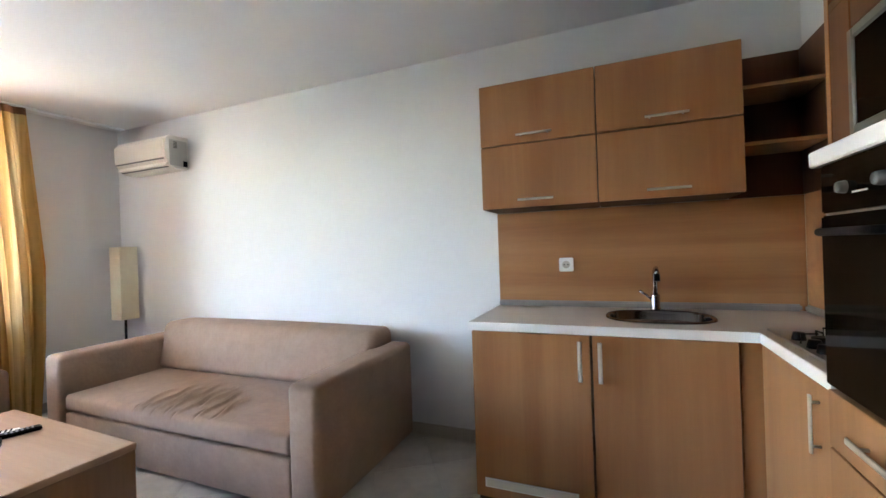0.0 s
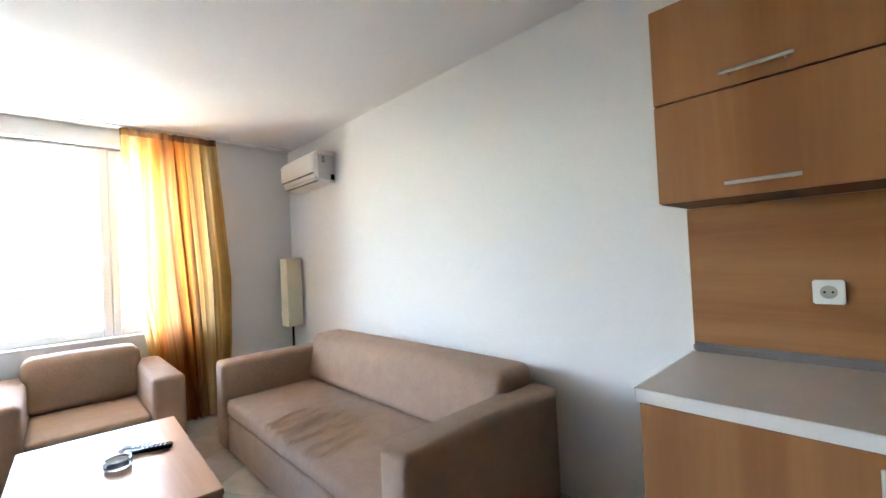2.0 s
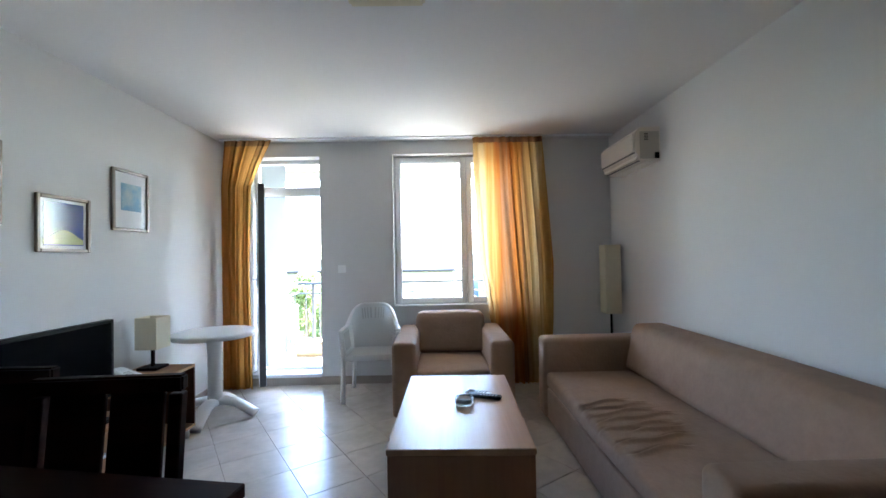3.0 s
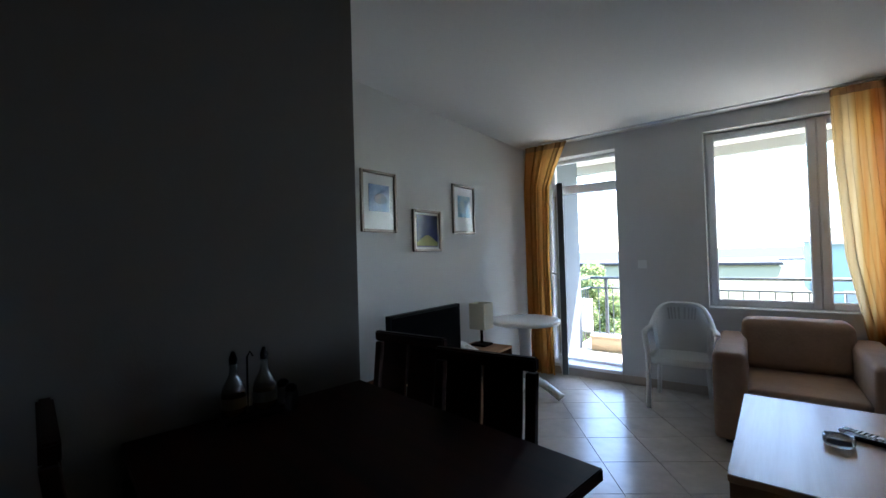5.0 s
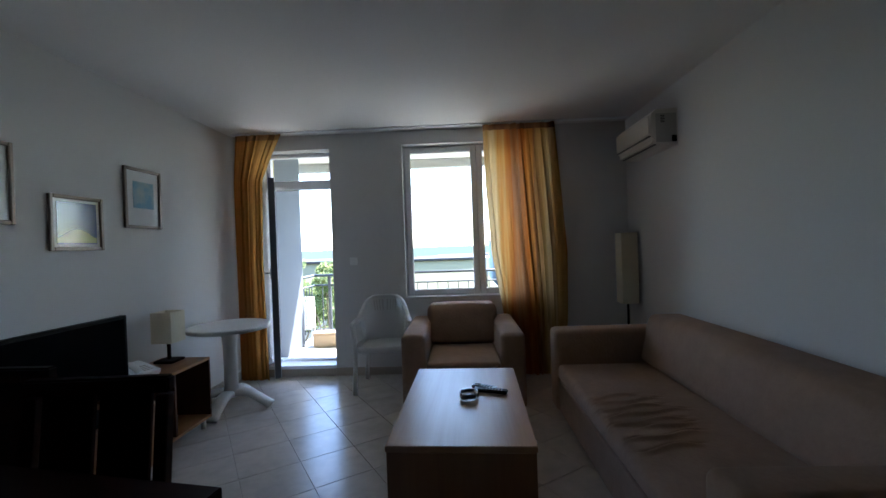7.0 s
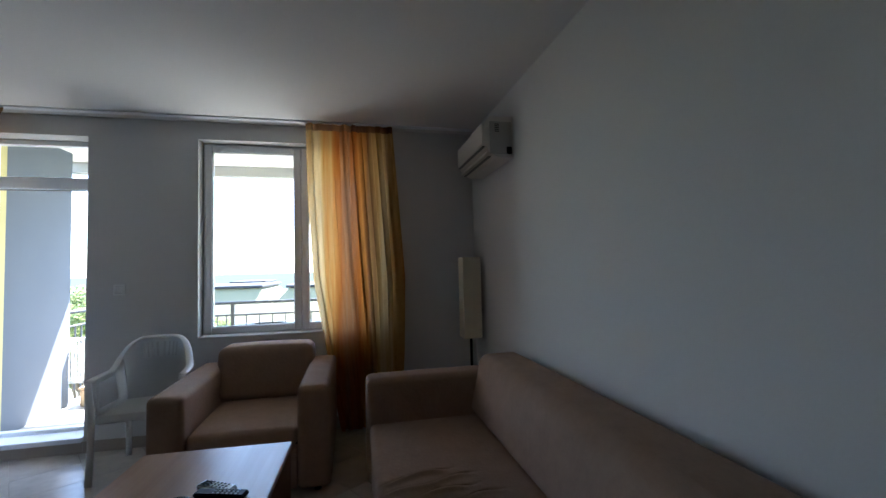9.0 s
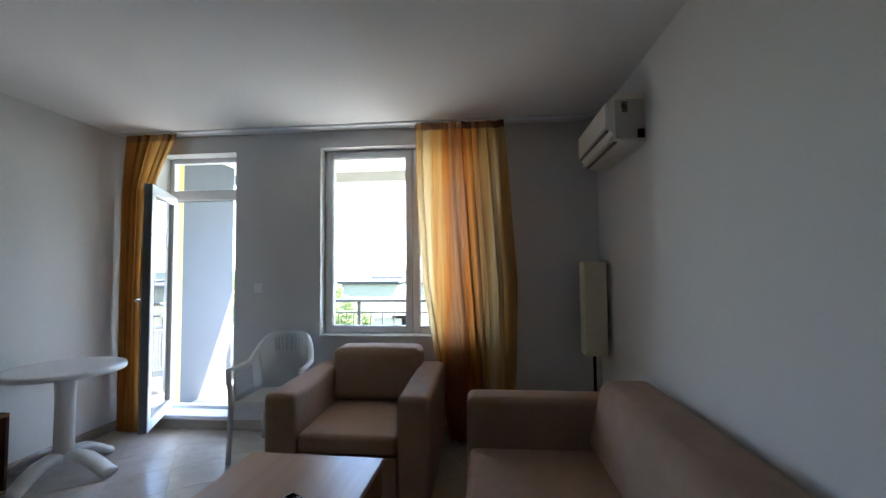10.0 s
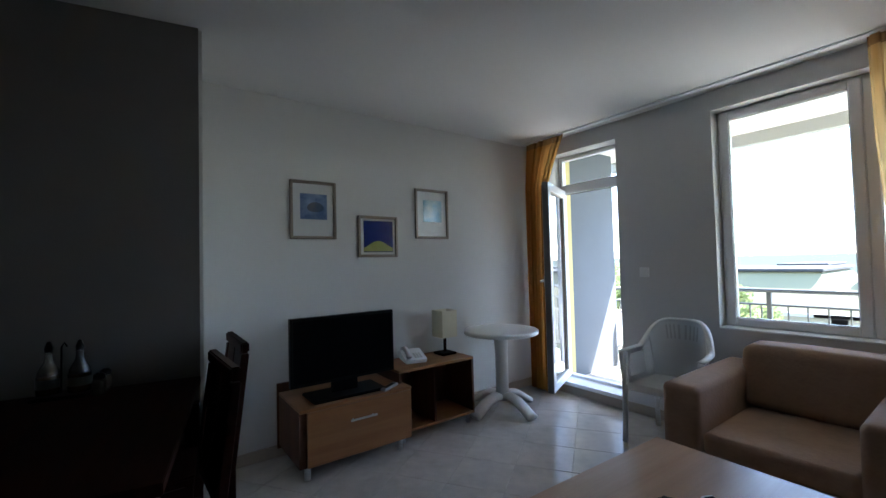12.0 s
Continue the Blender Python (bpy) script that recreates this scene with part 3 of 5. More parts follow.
def roof_block(at, w, d, hwall, hroof, inset, wallmat, roofmat, label, rz=0):
    t = thing("neighbouring_building", at, label, "building", rz=rz)
    bm = box(-w / 2, w / 2, -d / 2, d / 2, 0, hwall)
    part("wall", bm, wallmat, t)
    tmp = bmesh.new()
    lo = [tmp.verts.new((sx * (w / 2 + 0.5), sy * (d / 2 + 0.5), hwall)) for sx, sy in ((-1, -1), (1, -1), (1, 1), (-1, 1))]
    hi = [tmp.verts.new((sx * (w / 2 - inset), sy * (d / 2 - inset), hwall + hroof)) for sx, sy in ((-1, -1), (1, -1), (1, 1), (-1, 1))]
    tmp.faces.new(lo[::-1])
    tmp.faces.new(hi)
    for i in range(4):
        tmp.faces.new((lo[i], lo[(i + 1) % 4], hi[(i + 1) % 4], hi[i]))
    part("roof", tmp, roofmat, t)
    bm = box(-w / 2 + inset - 0.2, w / 2 - inset + 0.2, -d / 2 + inset - 0.2, d / 2 - inset + 0.2, hwall + hroof, hwall + hroof + 0.18, 0.03, 1)
    part("roof_edge", bm, M_ROOFDARK, t)
    bm = box(-w / 2 - 0.55, w / 2 + 0.55, -d / 2 - 0.55, -d / 2 - 0.4, hwall - 0.2, hwall, 0.02, 1)
    part("gutter", bm, M_FARWALL, t)
    for fl in range(int(hwall // 2.8)):
        for i in range(int(w // 2.6)):
            x = -w / 2 + 1.3 + 2.6 * i
            wnd = part("window", ring(x - 0.5, x + 0.5, 0.9 + 2.8 * fl, 2.2 + 2.8 * fl, -d / 2 - 0.03, -d / 2 + 0.02, 0.07, 0), M_PVC, t)
            part("pane", box(x - 0.43, x + 0.43, -d / 2 - 0.012, -d / 2 - 0.006, 0.97 + 2.8 * fl, 2.13 + 2.8 * fl), M_FARGLASS, wnd)
    return t


roof_block((-10.6, 28.3, GZ), 9.8, 9, 7.3, 2.0, 1.2, M_FARWALL, M_ROOF, "white building with a grey-green mansard roof")
roof_block((-2.95, 28.3, GZ), 6.7, 9, 7.3, 1.95, 1.2, M_FARWALL, M_ROOF, "white building with a grey-green mansard roof")
roof_block((4.6, 31, GZ), 7, 10, 10.5, 1.8, 3.1, M_BLUEWALL, M_SLATE, "light blue apartment building with a grey roof")
roof_block((-10.85, 42, GZ), 3.2, 6, 9.15, 0.15, 0.2, M_FARWALL, M_ROOFDARK, "white flat-roofed building with a dark roof edge")
roof_block((8.0, 85, GZ), 30, 10, 7.6, 0.5, 0.6, M_FARWALL, M_FARWALL, "long low white building near the shore")
roof_block((-46, 90, GZ), 36, 10, 7.4, 0.5, 0.6, M_FARWALL, M_FARWALL, "long low white building near the shore")

# ---- kitchen ----
KY0, KY1, KY2 = -4.915, -4.345, -3.755
up_group = "wooden wall cabinets over the worktop"


def wall_cabinet(y0, y1, z0, z1, h0, h1, bottom):
    t = thing("wall_cabinet", (0, (y0 + y1) / 2, z0), "closed beech laminate wall cabinet with a lift-up front", "kitchen cabinet", up_group)
    w, h = (y1 - y0) / 2, z1 - z0
    part("body", box(-0.312, -0.004, -w + 0.001, w - 0.001, 0.001, h - 0.001, 0.001, 1), M_CARCASS_SHADED, t)
    d = part("door", box(-0.335, -0.315, -w + 0.0015, w - 0.0015, 0.002, h - 0.002, 0.0015, 2), M_DOORWOOD, t)
    c = (y0 + y1) / 2
    bar_handle((-0.335, h0 - c, 0.04), (-0.335, h1 - c, 0.04), (-0.03, 0, 0), d)


wall_cabinet(KY1, KY2, 1.447, 1.783, -4.135, -3.955, True)
wall_cabinet(KY1, KY2, 1.785, 2.115, -4.135, -3.955, False)
wall_cabinet(-4.95, KY1 - 0.002, 1.447, 1.783, -4.74, -4.56, True)
wall_cabinet(-4.95, KY1 - 0.002, 1.785, 2.115, -4.74, -4.56, False)

sh = thing("open_shelf_unit", (0, -4.955, 1.447), "open-topped brown beech corner shelf with two shelves", "kitchen shelf")
# back and side use the darkened beech for the shade inside the shelf
part("back_panel", box(-0.02, -0.004, -0.31, -0.001, 0, 0.69), M_CARCASS_SHADED, sh)
part("side_panel", box(-0.33, -0.02, -0.31, -0.295, 0, 0.69, 0.001, 1), M_CARCASS_SHADED, sh)
for z in (0.205, 0.455):
    part("shelf", box(-0.30, -0.02, -0.294, -0.001, z, z + 0.016, 0.001, 1), M_SPLASH, sh)

bs = thing("backsplash", (0, 0, 0.887), "beech laminate splashback panel with level grain", "splashback", kind="structure")
part("panel", box(-0.012, -0.001, S + 0.012, -3.75, 0, 0.559, 0.001, 1), M_SPLASH, bs)
part("panel", box(-1.165, -0.013, S + 0.001, S + 0.012, 0, 1.25, 0.001, 1), M_SPLASH, bs)
bm = box(-0.036, -0.012, S + 0.04, -3.75, 0.0, 0.034, 0.008, 2)
box(-1.15, -0.036, S + 0.012, S + 0.034, 0.0, 0.034, 0.008, 2, bm)
part("sealing_strip", bm, M_SEAL, bs, "grey metal sealing strip along the worktop")

so = thing("wall_socket", (-0.012, -4.151, 1.129), "white square plastic wall socket", "socket")
part("plate", box(-0.010, 0, -0.04, 0.04, -0.04, 0.04, 0.004, 2), M_WHITEPLASTIC, so)
bm = lathe([(0, 0.002), (0.019, 0.002), (0.0215, 0.0035), (0.0215, 0.0)], 24)
bmesh.ops.transform(bm, matrix=pose(-0.0095, 0, 0, 0, -90, 0), verts=bm.verts)
part("insert", bm, M_ACGREY, so, "", True)
bm = rod((-0.0140, -0.010, 0), (-0.0110, -0.010, 0), 0.0035, 8)
rod((-0.0140, 0.010, 0), (-0.0110, 0.010, 0), 0.0035, 8, bm)
part("holes", bm, M_BLACK, so)


def base_cabinet(y0, y1, hy):
    t = thing("base_cabinet", (0, (y0 + y1) / 2, 0), "closed beech laminate base cabinet under the worktop", "kitchen cabinet", "wooden base cabinets")
    w = (y1 - y0) / 2
    part("body", box(-0.575, -0.014, -w + 0.001, w - 0.001, 0.04, 0.846, 0.001, 1), M_CARCASS_SHADED, t)
    d = part("door", box(-0.597, -0.578, -w + 0.002, w - 0.002, 0.045, 0.843, 0.0015, 2), M_DOORWOOD, t)
    c = (y0 + y1) / 2
    bar_handle((-0.597, hy - c, 0.647), (-0.597, hy - c, 0.822), (-0.03, 0, 0), d, 0.018)
    # plinth blackened to read as the shade below the door
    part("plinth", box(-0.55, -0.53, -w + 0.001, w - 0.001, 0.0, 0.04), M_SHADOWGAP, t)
    return d


d1 = base_cabinet(-4.30, KY2, -4.257)
base_cabinet(-4.845, -4.306, -4.34)
bm = box(-0.601, -0.597, -0.205, 0.225, 0.095, 0.14, 0.001, 1)
g = part("vent_grille", bm, M_STEEL, d1, "metal vent grille low in the door")
g2 = part("grille_slot", box(-0.603, -0.6005, -0.195, 0.215, 0.102, 0.133), M_ACGREY, d1)
fl = thing("corner_cabinet", (0, -4.90, 0), "beech laminate corner filler and narrow side cabinet", "kitchen cabinet")
part("filler", box(-0.585, -0.57, -0.03, 0.052, 0.0, 0.843, 0.001, 1), M_DOORWOOD, fl)
part("body", box(-1.145, -0.586, -0.355, -0.036, 0.04, 0.846, 0.001, 1), M_CARCASS_SHADED, fl)
dd = part("door", box(-1.138, -0.60, -0.034, -0.015, 0.045, 0.843, 0.0015, 2), M_DOORWOOD, fl)
bar_handle((-1.07, -0.015, 0.65), (-1.07, -0.015, 0.81), (0, 0.022, 0), dd, 0.018)

# worktop with a hole for the sink
SY, SX, SA, SB = -4.595, -0.298, 0.212, 0.168
wt = thing("worktop", (0, 0, 0), "pale beige laminate kitchen worktop with a white front edge", "worktop")


def plate_with_hole(x0, x1, y0, y1, z0, z1, cx, cy, ax, ay, p=3.0, n=48):
    """A slab with a rounded hole."""
    tmp = bmesh.new()
    inner, outer = [], []
    for i in range(n):
        a = 2 * math.pi * i / n
        c, s = math.cos(a), math.sin(a)
        k = (abs(c) ** p + abs(s) ** p) ** (-1 / p)
        inner.append((cx + ax * k * c, cy + ay * k * s))
        dx, dy = inner[-1][0] - cx, inner[-1][1] - cy
        f = min(((x1 if dx > 0 else x0) - cx) / dx if abs(dx) > 1e-6 else 1e9, ((y1 if dy > 0 else y0) - cy) / dy if abs(dy) > 1e-6 else 1e9)
        outer.append((cx + dx * f, cy + dy * f))
    rings = [[tmp.verts.new((*q, z)) for q in pts] for pts, z in ((outer, z1), (inner, z1), (inner, z0), (outer, z0))]
    for a, b in zip(rings, rings[1:] + rings[:1]):
        for i in range(n):
            tmp.faces.new((a[i], a[(i + 1) % n], b[(i + 1) % n], b[i]))
    for cx_, cy_ in ((x0, y0), (x1, y0), (x0, y1), (x1, y1)):
        near = sorted(range(n), key=lambda i: (outer[i][0] - cx_) ** 2 + (outer[i][1] - cy_) ** 2)[:2]
        if abs(near[0] - near[1]) in (1, n - 1) and min((outer[i][0] - cx_) ** 2 + (outer[i][1] - cy_) ** 2 for i in near) > 1e-8:
            a, b = near
            t_, b_ = tmp.verts.new((cx_, cy_, z1)), tmp.verts.new((cx_, cy_, z0))
            tmp.faces.new((rings[0][a], rings[0][b], t_))
            tmp.faces.new((rings[3][a], rings[3][b], b_))
            tmp.faces.new((rings[0][a], t_, b_, rings[3][a]))
            tmp.faces.new((rings[0][b], t_, b_, rings[3][b]))
    return tmp


bm = plate_with_hole(-0.60, -0.013, -4.915, -4.28, 0.850, 0.886, SX, SY, SB, SA)
box(-0.60, -0.013, -4.28, -3.75, 0.850, 0.886, bm=bm)
box(-1.162, -0.013, S + 0.013, -4.915, 0.850, 0.886, bm=bm)
part("slab", bm, M_WORKTOP, wt)
bm = box(-0.608, -0.6005, -4.9145, -3.75, 0.848, 0.8875, 0.002, 2)
box(-1.162, -0.6085, -4.9145, -4.907, 0.848, 0.8875, 0.002, 2, bm)
box(-0.608, -0.013, -3.7495, -3.742, 0.848, 0.8875, 0.002, 2, bm)
part("edge_strip", bm, M_WORKEDGE, wt)

sk = thing("kitchen_sink", (SX, SY, 0.886), "oval stainless steel inset sink", "sink")


def oval_rings(levels, p=2.6, n=48, close=True):
    tmp = bmesh.new()
    rings = []
    for ax, ay, z in levels:
        pts = []
        for i in range(n):
            a = 2 * math.pi * i / n
            c, s = math.cos(a), math.sin(a)
            k = (abs(c) ** p + abs(s) ** p) ** (-1 / p)
            pts.append(tmp.verts.new((ax * k * c, ay * k * s, z)))
        rings.append(pts)
    for a, b in zip(rings, rings[1:]):
        for i in range(n):
            tmp.faces.new((a[i], a[(i + 1) % n], b[(i + 1) % n], b[i]))
    if close:
        tmp.faces.new(rings[-1])
    return tmp


part("bowl", oval_rings([(SB + 0.002, SA + 0.002, 0.004), (SB - 0.005, SA - 0.005, -0.01),
                         (SB - 0.02, SA - 0.02, -0.12), (SB - 0.045, SA - 0.045, -0.145)]), M_DARKSTEEL, sk, "", True)
part("rim", oval_rings([(SB + 0.022, SA + 0.022, 0.001), (SB + 0.019, SA + 0.019, 0.006), (SB + 0.006, SA + 0.006, 0.007), (SB + 0.001, SA + 0.001, 0.003)], close=False), M_DARKSTEEL, sk, "", True)
part("drain", lathe([(0, 0.006), (0.03, 0.006), (0.036, 0.002), (0.036, 0.0)], 20, None, (0, 0, -0.145)), M_CHROME, sk, "", True)
tp = thing("kitchen_tap", (-0.098, -4.60, 0.886), "chrome single-lever kitchen mixer tap", "tap")
part("body", lathe([(0, 0), (0.027, 0), (0.026, 0.012), (0.022, 0.02), (0.022, 0.075), (0.019, 0.085), (0, 0.085)], 20), M_CHROME, tp, "", True)
pts = [(0, 0, 0.07), (-0.004, 0, 0.13), (-0.012, 0, 0.18), (-0.035, 0, 0.212), (-0.07, 0, 0.222), (-0.105, 0, 0.212), (-0.122, 0, 0.19)]
part("spout", tube(pts, 0.024, 0.024, None, 12, (0, 1, 0)), M_CHROME, tp, "", True)
part("nozzle", rod((-0.118, 0, 0.197), (-0.128, 0, 0.165), 0.014, 12), M_BLACK, tp, "", True)
part("lever", tube([(0, 0.012, 0.05), (-0.012, 0.045, 0.085), (-0.02, 0.075, 0.105)], 0.020, 0.014, None, 8), M_CHROME, tp, "", True)

hb = thing("gas_hob", (-0.78, -5.10, 0.886), "dark gas hob with black cast supports set into the worktop", "hob")
part("plate", box(-0.24, 0.24, -0.15, 0.155, 0.001, 0.008, 0.003, 2), M_STEEL, hb)
for x, y, r in ((-0.13, -0.05, 0.045), (0.10, -0.05, 0.045), (-0.02, 0.07, 0.035)):
    b = part("burner", lathe([(0, 0.03), (r, 0.03), (r, 0.02), (r * 0.8, 0.018), (r * 0.85, 0.008), (0, 0.008)], 20, None, (x, y, 0)), M_BLACK, hb, "", True)
    bm = None
    for k in range(4):
        a = k * math.pi / 2
        bm = tube([(x + math.cos(a) * r * 1.8, y + math.sin(a) * r * 1.8, 0.008), (x + math.cos(a) * r * 1.8, y + math.sin(a) * r * 1.8, 0.04),
                   (x + math.cos(a) * r * 0.5, y + math.sin(a) * r * 0.5, 0.042)], 0.007, 0.007, bm, 6)
    part("pan_support", bm, M_BLACK, hb)
for x in (0.04, -0.08, -0.15):
    part("knob", lathe([(0, 0.034), (0.016, 0.034), (0.021, 0.009), (0.021, 0.008)], 16, None, (x, 0.118, 0)), M_BLACK, hb, "", True)

# oven tower
TX0, TX1, TY = -1.772, -1.172, -4.915
tw = thing("oven_cabinet", (0, 0, 0), "tall beech laminate cabinet that houses the oven", "kitchen cabinet")
bm = box(TX0, TX0 + 0.018, S + 0.013, TY, 0.04, 1.812, 0.001, 1)
box(TX1 - 0.018, TX1, S + 0.013, TY, 0.04, 2.11, 0.001, 1, bm)
# tower panels, niche front and lintel have their shade put into the wood colour
part("side_panel", bm, M_CARCASS_SHADED, tw)
part("top_panel", box(TX0 + 0.018, TX1 - 0.018, S + 0.013, TY, 1.79, 1.812, 0.001, 1), M_CARCASS_SHADED, tw)
part("niche_panel", box(TX0 + 0.018, TX1 - 0.018, S + 0.013, TY, 1.425, 1.44), M_CARCASS_SHADED, tw)
part("shelf_edge", box(TX0 - 0.02, TX1 + 0.065, TY - 0.02, TY + 0.02, 1.425, 1.466, 0.003, 2), M_WORKEDGE, tw, "white front edge of the shelf")
part("niche_front", box(TX1 - 0.11, TX1 - 0.018, TY - 0.012, TY, 1.468, 1.79, 0.001, 1), M_CARCASS_SHADED, tw)
part("lintel", box(TX0 + 0.018, TX1 - 0.018, TY - 0.020, TY - 0.003, 1.715, 1.789, 0.001, 1), M_CARCASS_SHADED, tw)
part("edge_strip", box(TX1 - 0.018, TX1, TY + 0.0005, TY + 0.002, 1.47, 2.11), M_DOORWOOD, tw)
part("base", box(TX0 + 0.019, TX1 - 0.019, S + 0.013, TY - 0.001, 0.04, 0.84, 0.001, 1), M_CARCASS_SHADED, tw)
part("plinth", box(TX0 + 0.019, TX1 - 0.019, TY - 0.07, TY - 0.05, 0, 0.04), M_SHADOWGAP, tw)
for z0, z1 in ((0.72, 0.862), (0.385, 0.716), (0.045, 0.381)):
    d = part("drawer", box(TX0 + 0.002, TX1 - 0.002, TY + 0.0, TY + 0.019, z0, z1, 0.0015, 2), M_DOORWOOD, tw)
    zc = z1 - 0.075
    bar_handle((TX1 - 0.14, TY + 0.019, zc), (TX0 + 0.14, TY + 0.019, zc), (0, 0.022, 0), d, 0.018)
ov = thing("oven", ((TX0 + TX1) / 2, TY, 0.87), "built-in black glass oven with grey round knobs", "oven")
part("body", box(-0.28, 0.28, -0.32, 0.002, 0.002, 0.55, 0.002, 1), M_BLACK, ov)
part("door", box(-0.298, 0.298, 0.003, 0.022, 0.005, 0.425, 0.004, 2), M_OVEN, ov)
part("control_panel", box(-0.298, 0.298, 0.003, 0.020, 0.432, 0.55, 0.003, 2), M_OVEN, ov)
part("hinge_strip", box(-0.298, 0.298, 0.004, 0.012, 0.426, 0.431), M_STEEL, ov)
bar = rod((0.22, 0.055, 0.385), (-0.22, 0.055, 0.385), 0.009, 10)
for x in (-0.2, 0.2):
    rod((x, 0.02, 0.385), (x, 0.055, 0.385), 0.007, 8, bar)
part("handle", bar, M_BLACK, ov, "black bar handle", True)
for x in (0.18, 0.035, -0.09, -0.19):
    bm = lathe([(0, 0.016), (0.0115, 0.016), (0.013, 0.013), (0.0145, 0.004), (0.0145, 0)], 24)
    bmesh.ops.transform(bm, matrix=pose(x, 0.020, 0.485, -90, 0, 0), verts=bm.verts)
    part("knob", bm, M_KNOB, ov, "", True)
part("label_bar", box(0.09, 0.15, 0.0205, 0.0215, 0.468, 0.472), M_WHITEPLASTIC, ov)
mw = thing("microwave", (TX0 + 0.26, TY - 0.01, 1.467), "black microwave with a grey metal frame in the cabinet niche", "microwave")
part("body", box(-0.235, 0.235, -0.30, 0.0, 0.002, 0.24, 0.004, 2), M_BLACK, mw)
part("frame", ring(-0.235, 0.235, 0.002, 0.24, 0.0, 0.014, 0.022, 0.003), M_KNOB, mw)
part("door", box(-0.212, 0.212, 0.0, 0.010, 0.025, 0.217, 0.002, 1), M_OVEN, mw)

# ---- sofa ----


CREASES = [(-0.20, 0.17, 0.14), (-0.11, 0.22, 0.17), (-0.03, 0.20, 0.18), (0.06, 0.26, 0.20), (0.15, 0.21, 0.19), (0.22, 0.30, 0.13), (0.31, 0.22, 0.17), (0.41, 0.20, 0.13)]


def wrinkle(x, y, z, amp):
    """Creases that run back from the front edge, each with its place, its middle and its half length."""
    if z < 0.30:
        return 0.0
    h = 0.0
    for cu, cv, half in CREASES:
        u = x - cu + 0.06 + 0.20 * (y - 0.15) - 0.012 * math.sin(y * 22 + cu * 30)
        k = math.exp(-((y - cv) / half) ** 4)
        h += k * (-math.exp(-(u / 0.008) ** 2) + 0.6 * math.exp(-((u - 0.020) / 0.014) ** 2))
    return amp * h


def seat(name, at, label, category, w, depth, aw, arm_h, back_h, seat_z, back_t, rz, creases):
    """An upholstered seat, its front at local -y, its width along x."""
    t = thing(name, at, label, category, rz=rz)
    for sx in (-1, 1):
        x0, x1 = sorted((sx * w / 2, sx * (w / 2 - aw)))
        part("arm", soft_box(x0, x1, 0, depth, 0.025, arm_h, 0.035, 0.06, 0.006), M_FABRIC, t, "", True)
    iw = w / 2 - aw - 0.003
    part("drawer_front", soft_box(-iw, iw, 0.02, 0.08, 0.03, seat_z - 0.12, 0.012, 0.08), M_FABRIC, t, "", True)
    # frame blackened so the slit under the cushion reads as shade
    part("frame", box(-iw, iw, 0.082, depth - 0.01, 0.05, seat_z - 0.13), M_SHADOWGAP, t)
    wave = (lambda x, y, z: wrinkle(x, y, z, creases)) if creases else None
    part("seat_cushion", soft_box(-iw, iw, 0.015, depth - back_t + 0.05, seat_z - 0.112, seat_z, 0.03, 0.0065 if creases else 0.05, 0.008, wave), M_FABRIC, t, "", True)
    over = 0.05 if creases else 0.03
    zb = seat_z + 0.003
    bm = soft_box(-iw - over, iw + over, 0, back_t, 0, back_h - zb, 0.055, 0.05, 0.012)
    for v in bm.verts:
        k = v.co.z / (back_h - zb)
        v.co.y = v.co.y * (1 - 0.25 * k) + 0.25 * k * back_t + 0.0
        if k < 0.66 and abs(v.co.x) > iw - 0.002 and over:
            v.co.x = math.copysign(min(abs(v.co.x), iw), v.co.x)
        v.co += Vector((0, depth - back_t - 0.01, zb))
    part("back_cushion", bm, M_FABRIC, t, "", True)
    part("back_panel", box(-iw, iw, depth - 0.012, depth, 0.03, back_h - 0.1, 0.004, 1), M_FABRIC, t)
    bm = None
    for sx in (-1, 1):
        for y in (0.06, depth - 0.08):
            bm = lathe([(0, 0), (0.02, 0), (0.022, 0.03), (0, 0.03)], 12, bm, (sx * (w / 2 - 0.08), y, 0))
    part("feet", bm, M_BLACK, t)
    return t


seat("sofa", (-1.0, -2.02, 0), "beige suede-like two-seat sofa bed with a creased seat cushion", "sofa", 2.24, 0.96, 0.18, 0.635, 0.738, 0.385, 0.33, -90, 0.028)
seat("armchair", (-1.69, -1.02, 0), "beige suede-like upholstered armchair", "armchair", 0.965, 0.93, 0.188, 0.61, 0.745, 0.385, 0.31, 0, None)

# ---- coffee table ----
ct = thing("coffee_table", (-1.695, -1.98, 0), "low beech laminate coffee table with solid panel ends", "coffee table", rz=-2)
part("tabletop", box(-0.315, 0.315, -0.535, 0.535, 0.448, 0.476, 0.003, 2), M_TABLEWOOD, ct)
for y in (-0.533, 0.515):
    part("end_panel", box(-0.31, 0.31, y, y + 0.018, 0, 0.447, 0.002, 1), M_TABLESHADED, ct)
part("centre_panel", box(-0.009, 0.009, -0.514, 0.514, 0.10, 0.447, 0.001, 1), M_TABLESHADED, ct)
at = thing("ashtray", (-1.665, -1.985, 0.477), "small round glass ashtray on the coffee table", "ashtray")
part("bowl", lathe([(0, 0.0), (0.045, 0.0), (0.052, 0.010), (0.052, 0.034), (0.046, 0.036), (0.040, 0.034), (0.036, 0.010), (0, 0.008)], 28), M_GLASSWARE, at, "", True)
for k in range(3):
    a = k * 2.094 + 0.4
    part("rest", box(math.cos(a) * 0.046 - 0.006, math.cos(a) * 0.046 + 0.006, math.sin(a) * 0.046 - 0.006, math.sin(a) * 0.046 + 0.006, 0.034, 0.038, 0.001, 1), M_GLASSWARE, at)


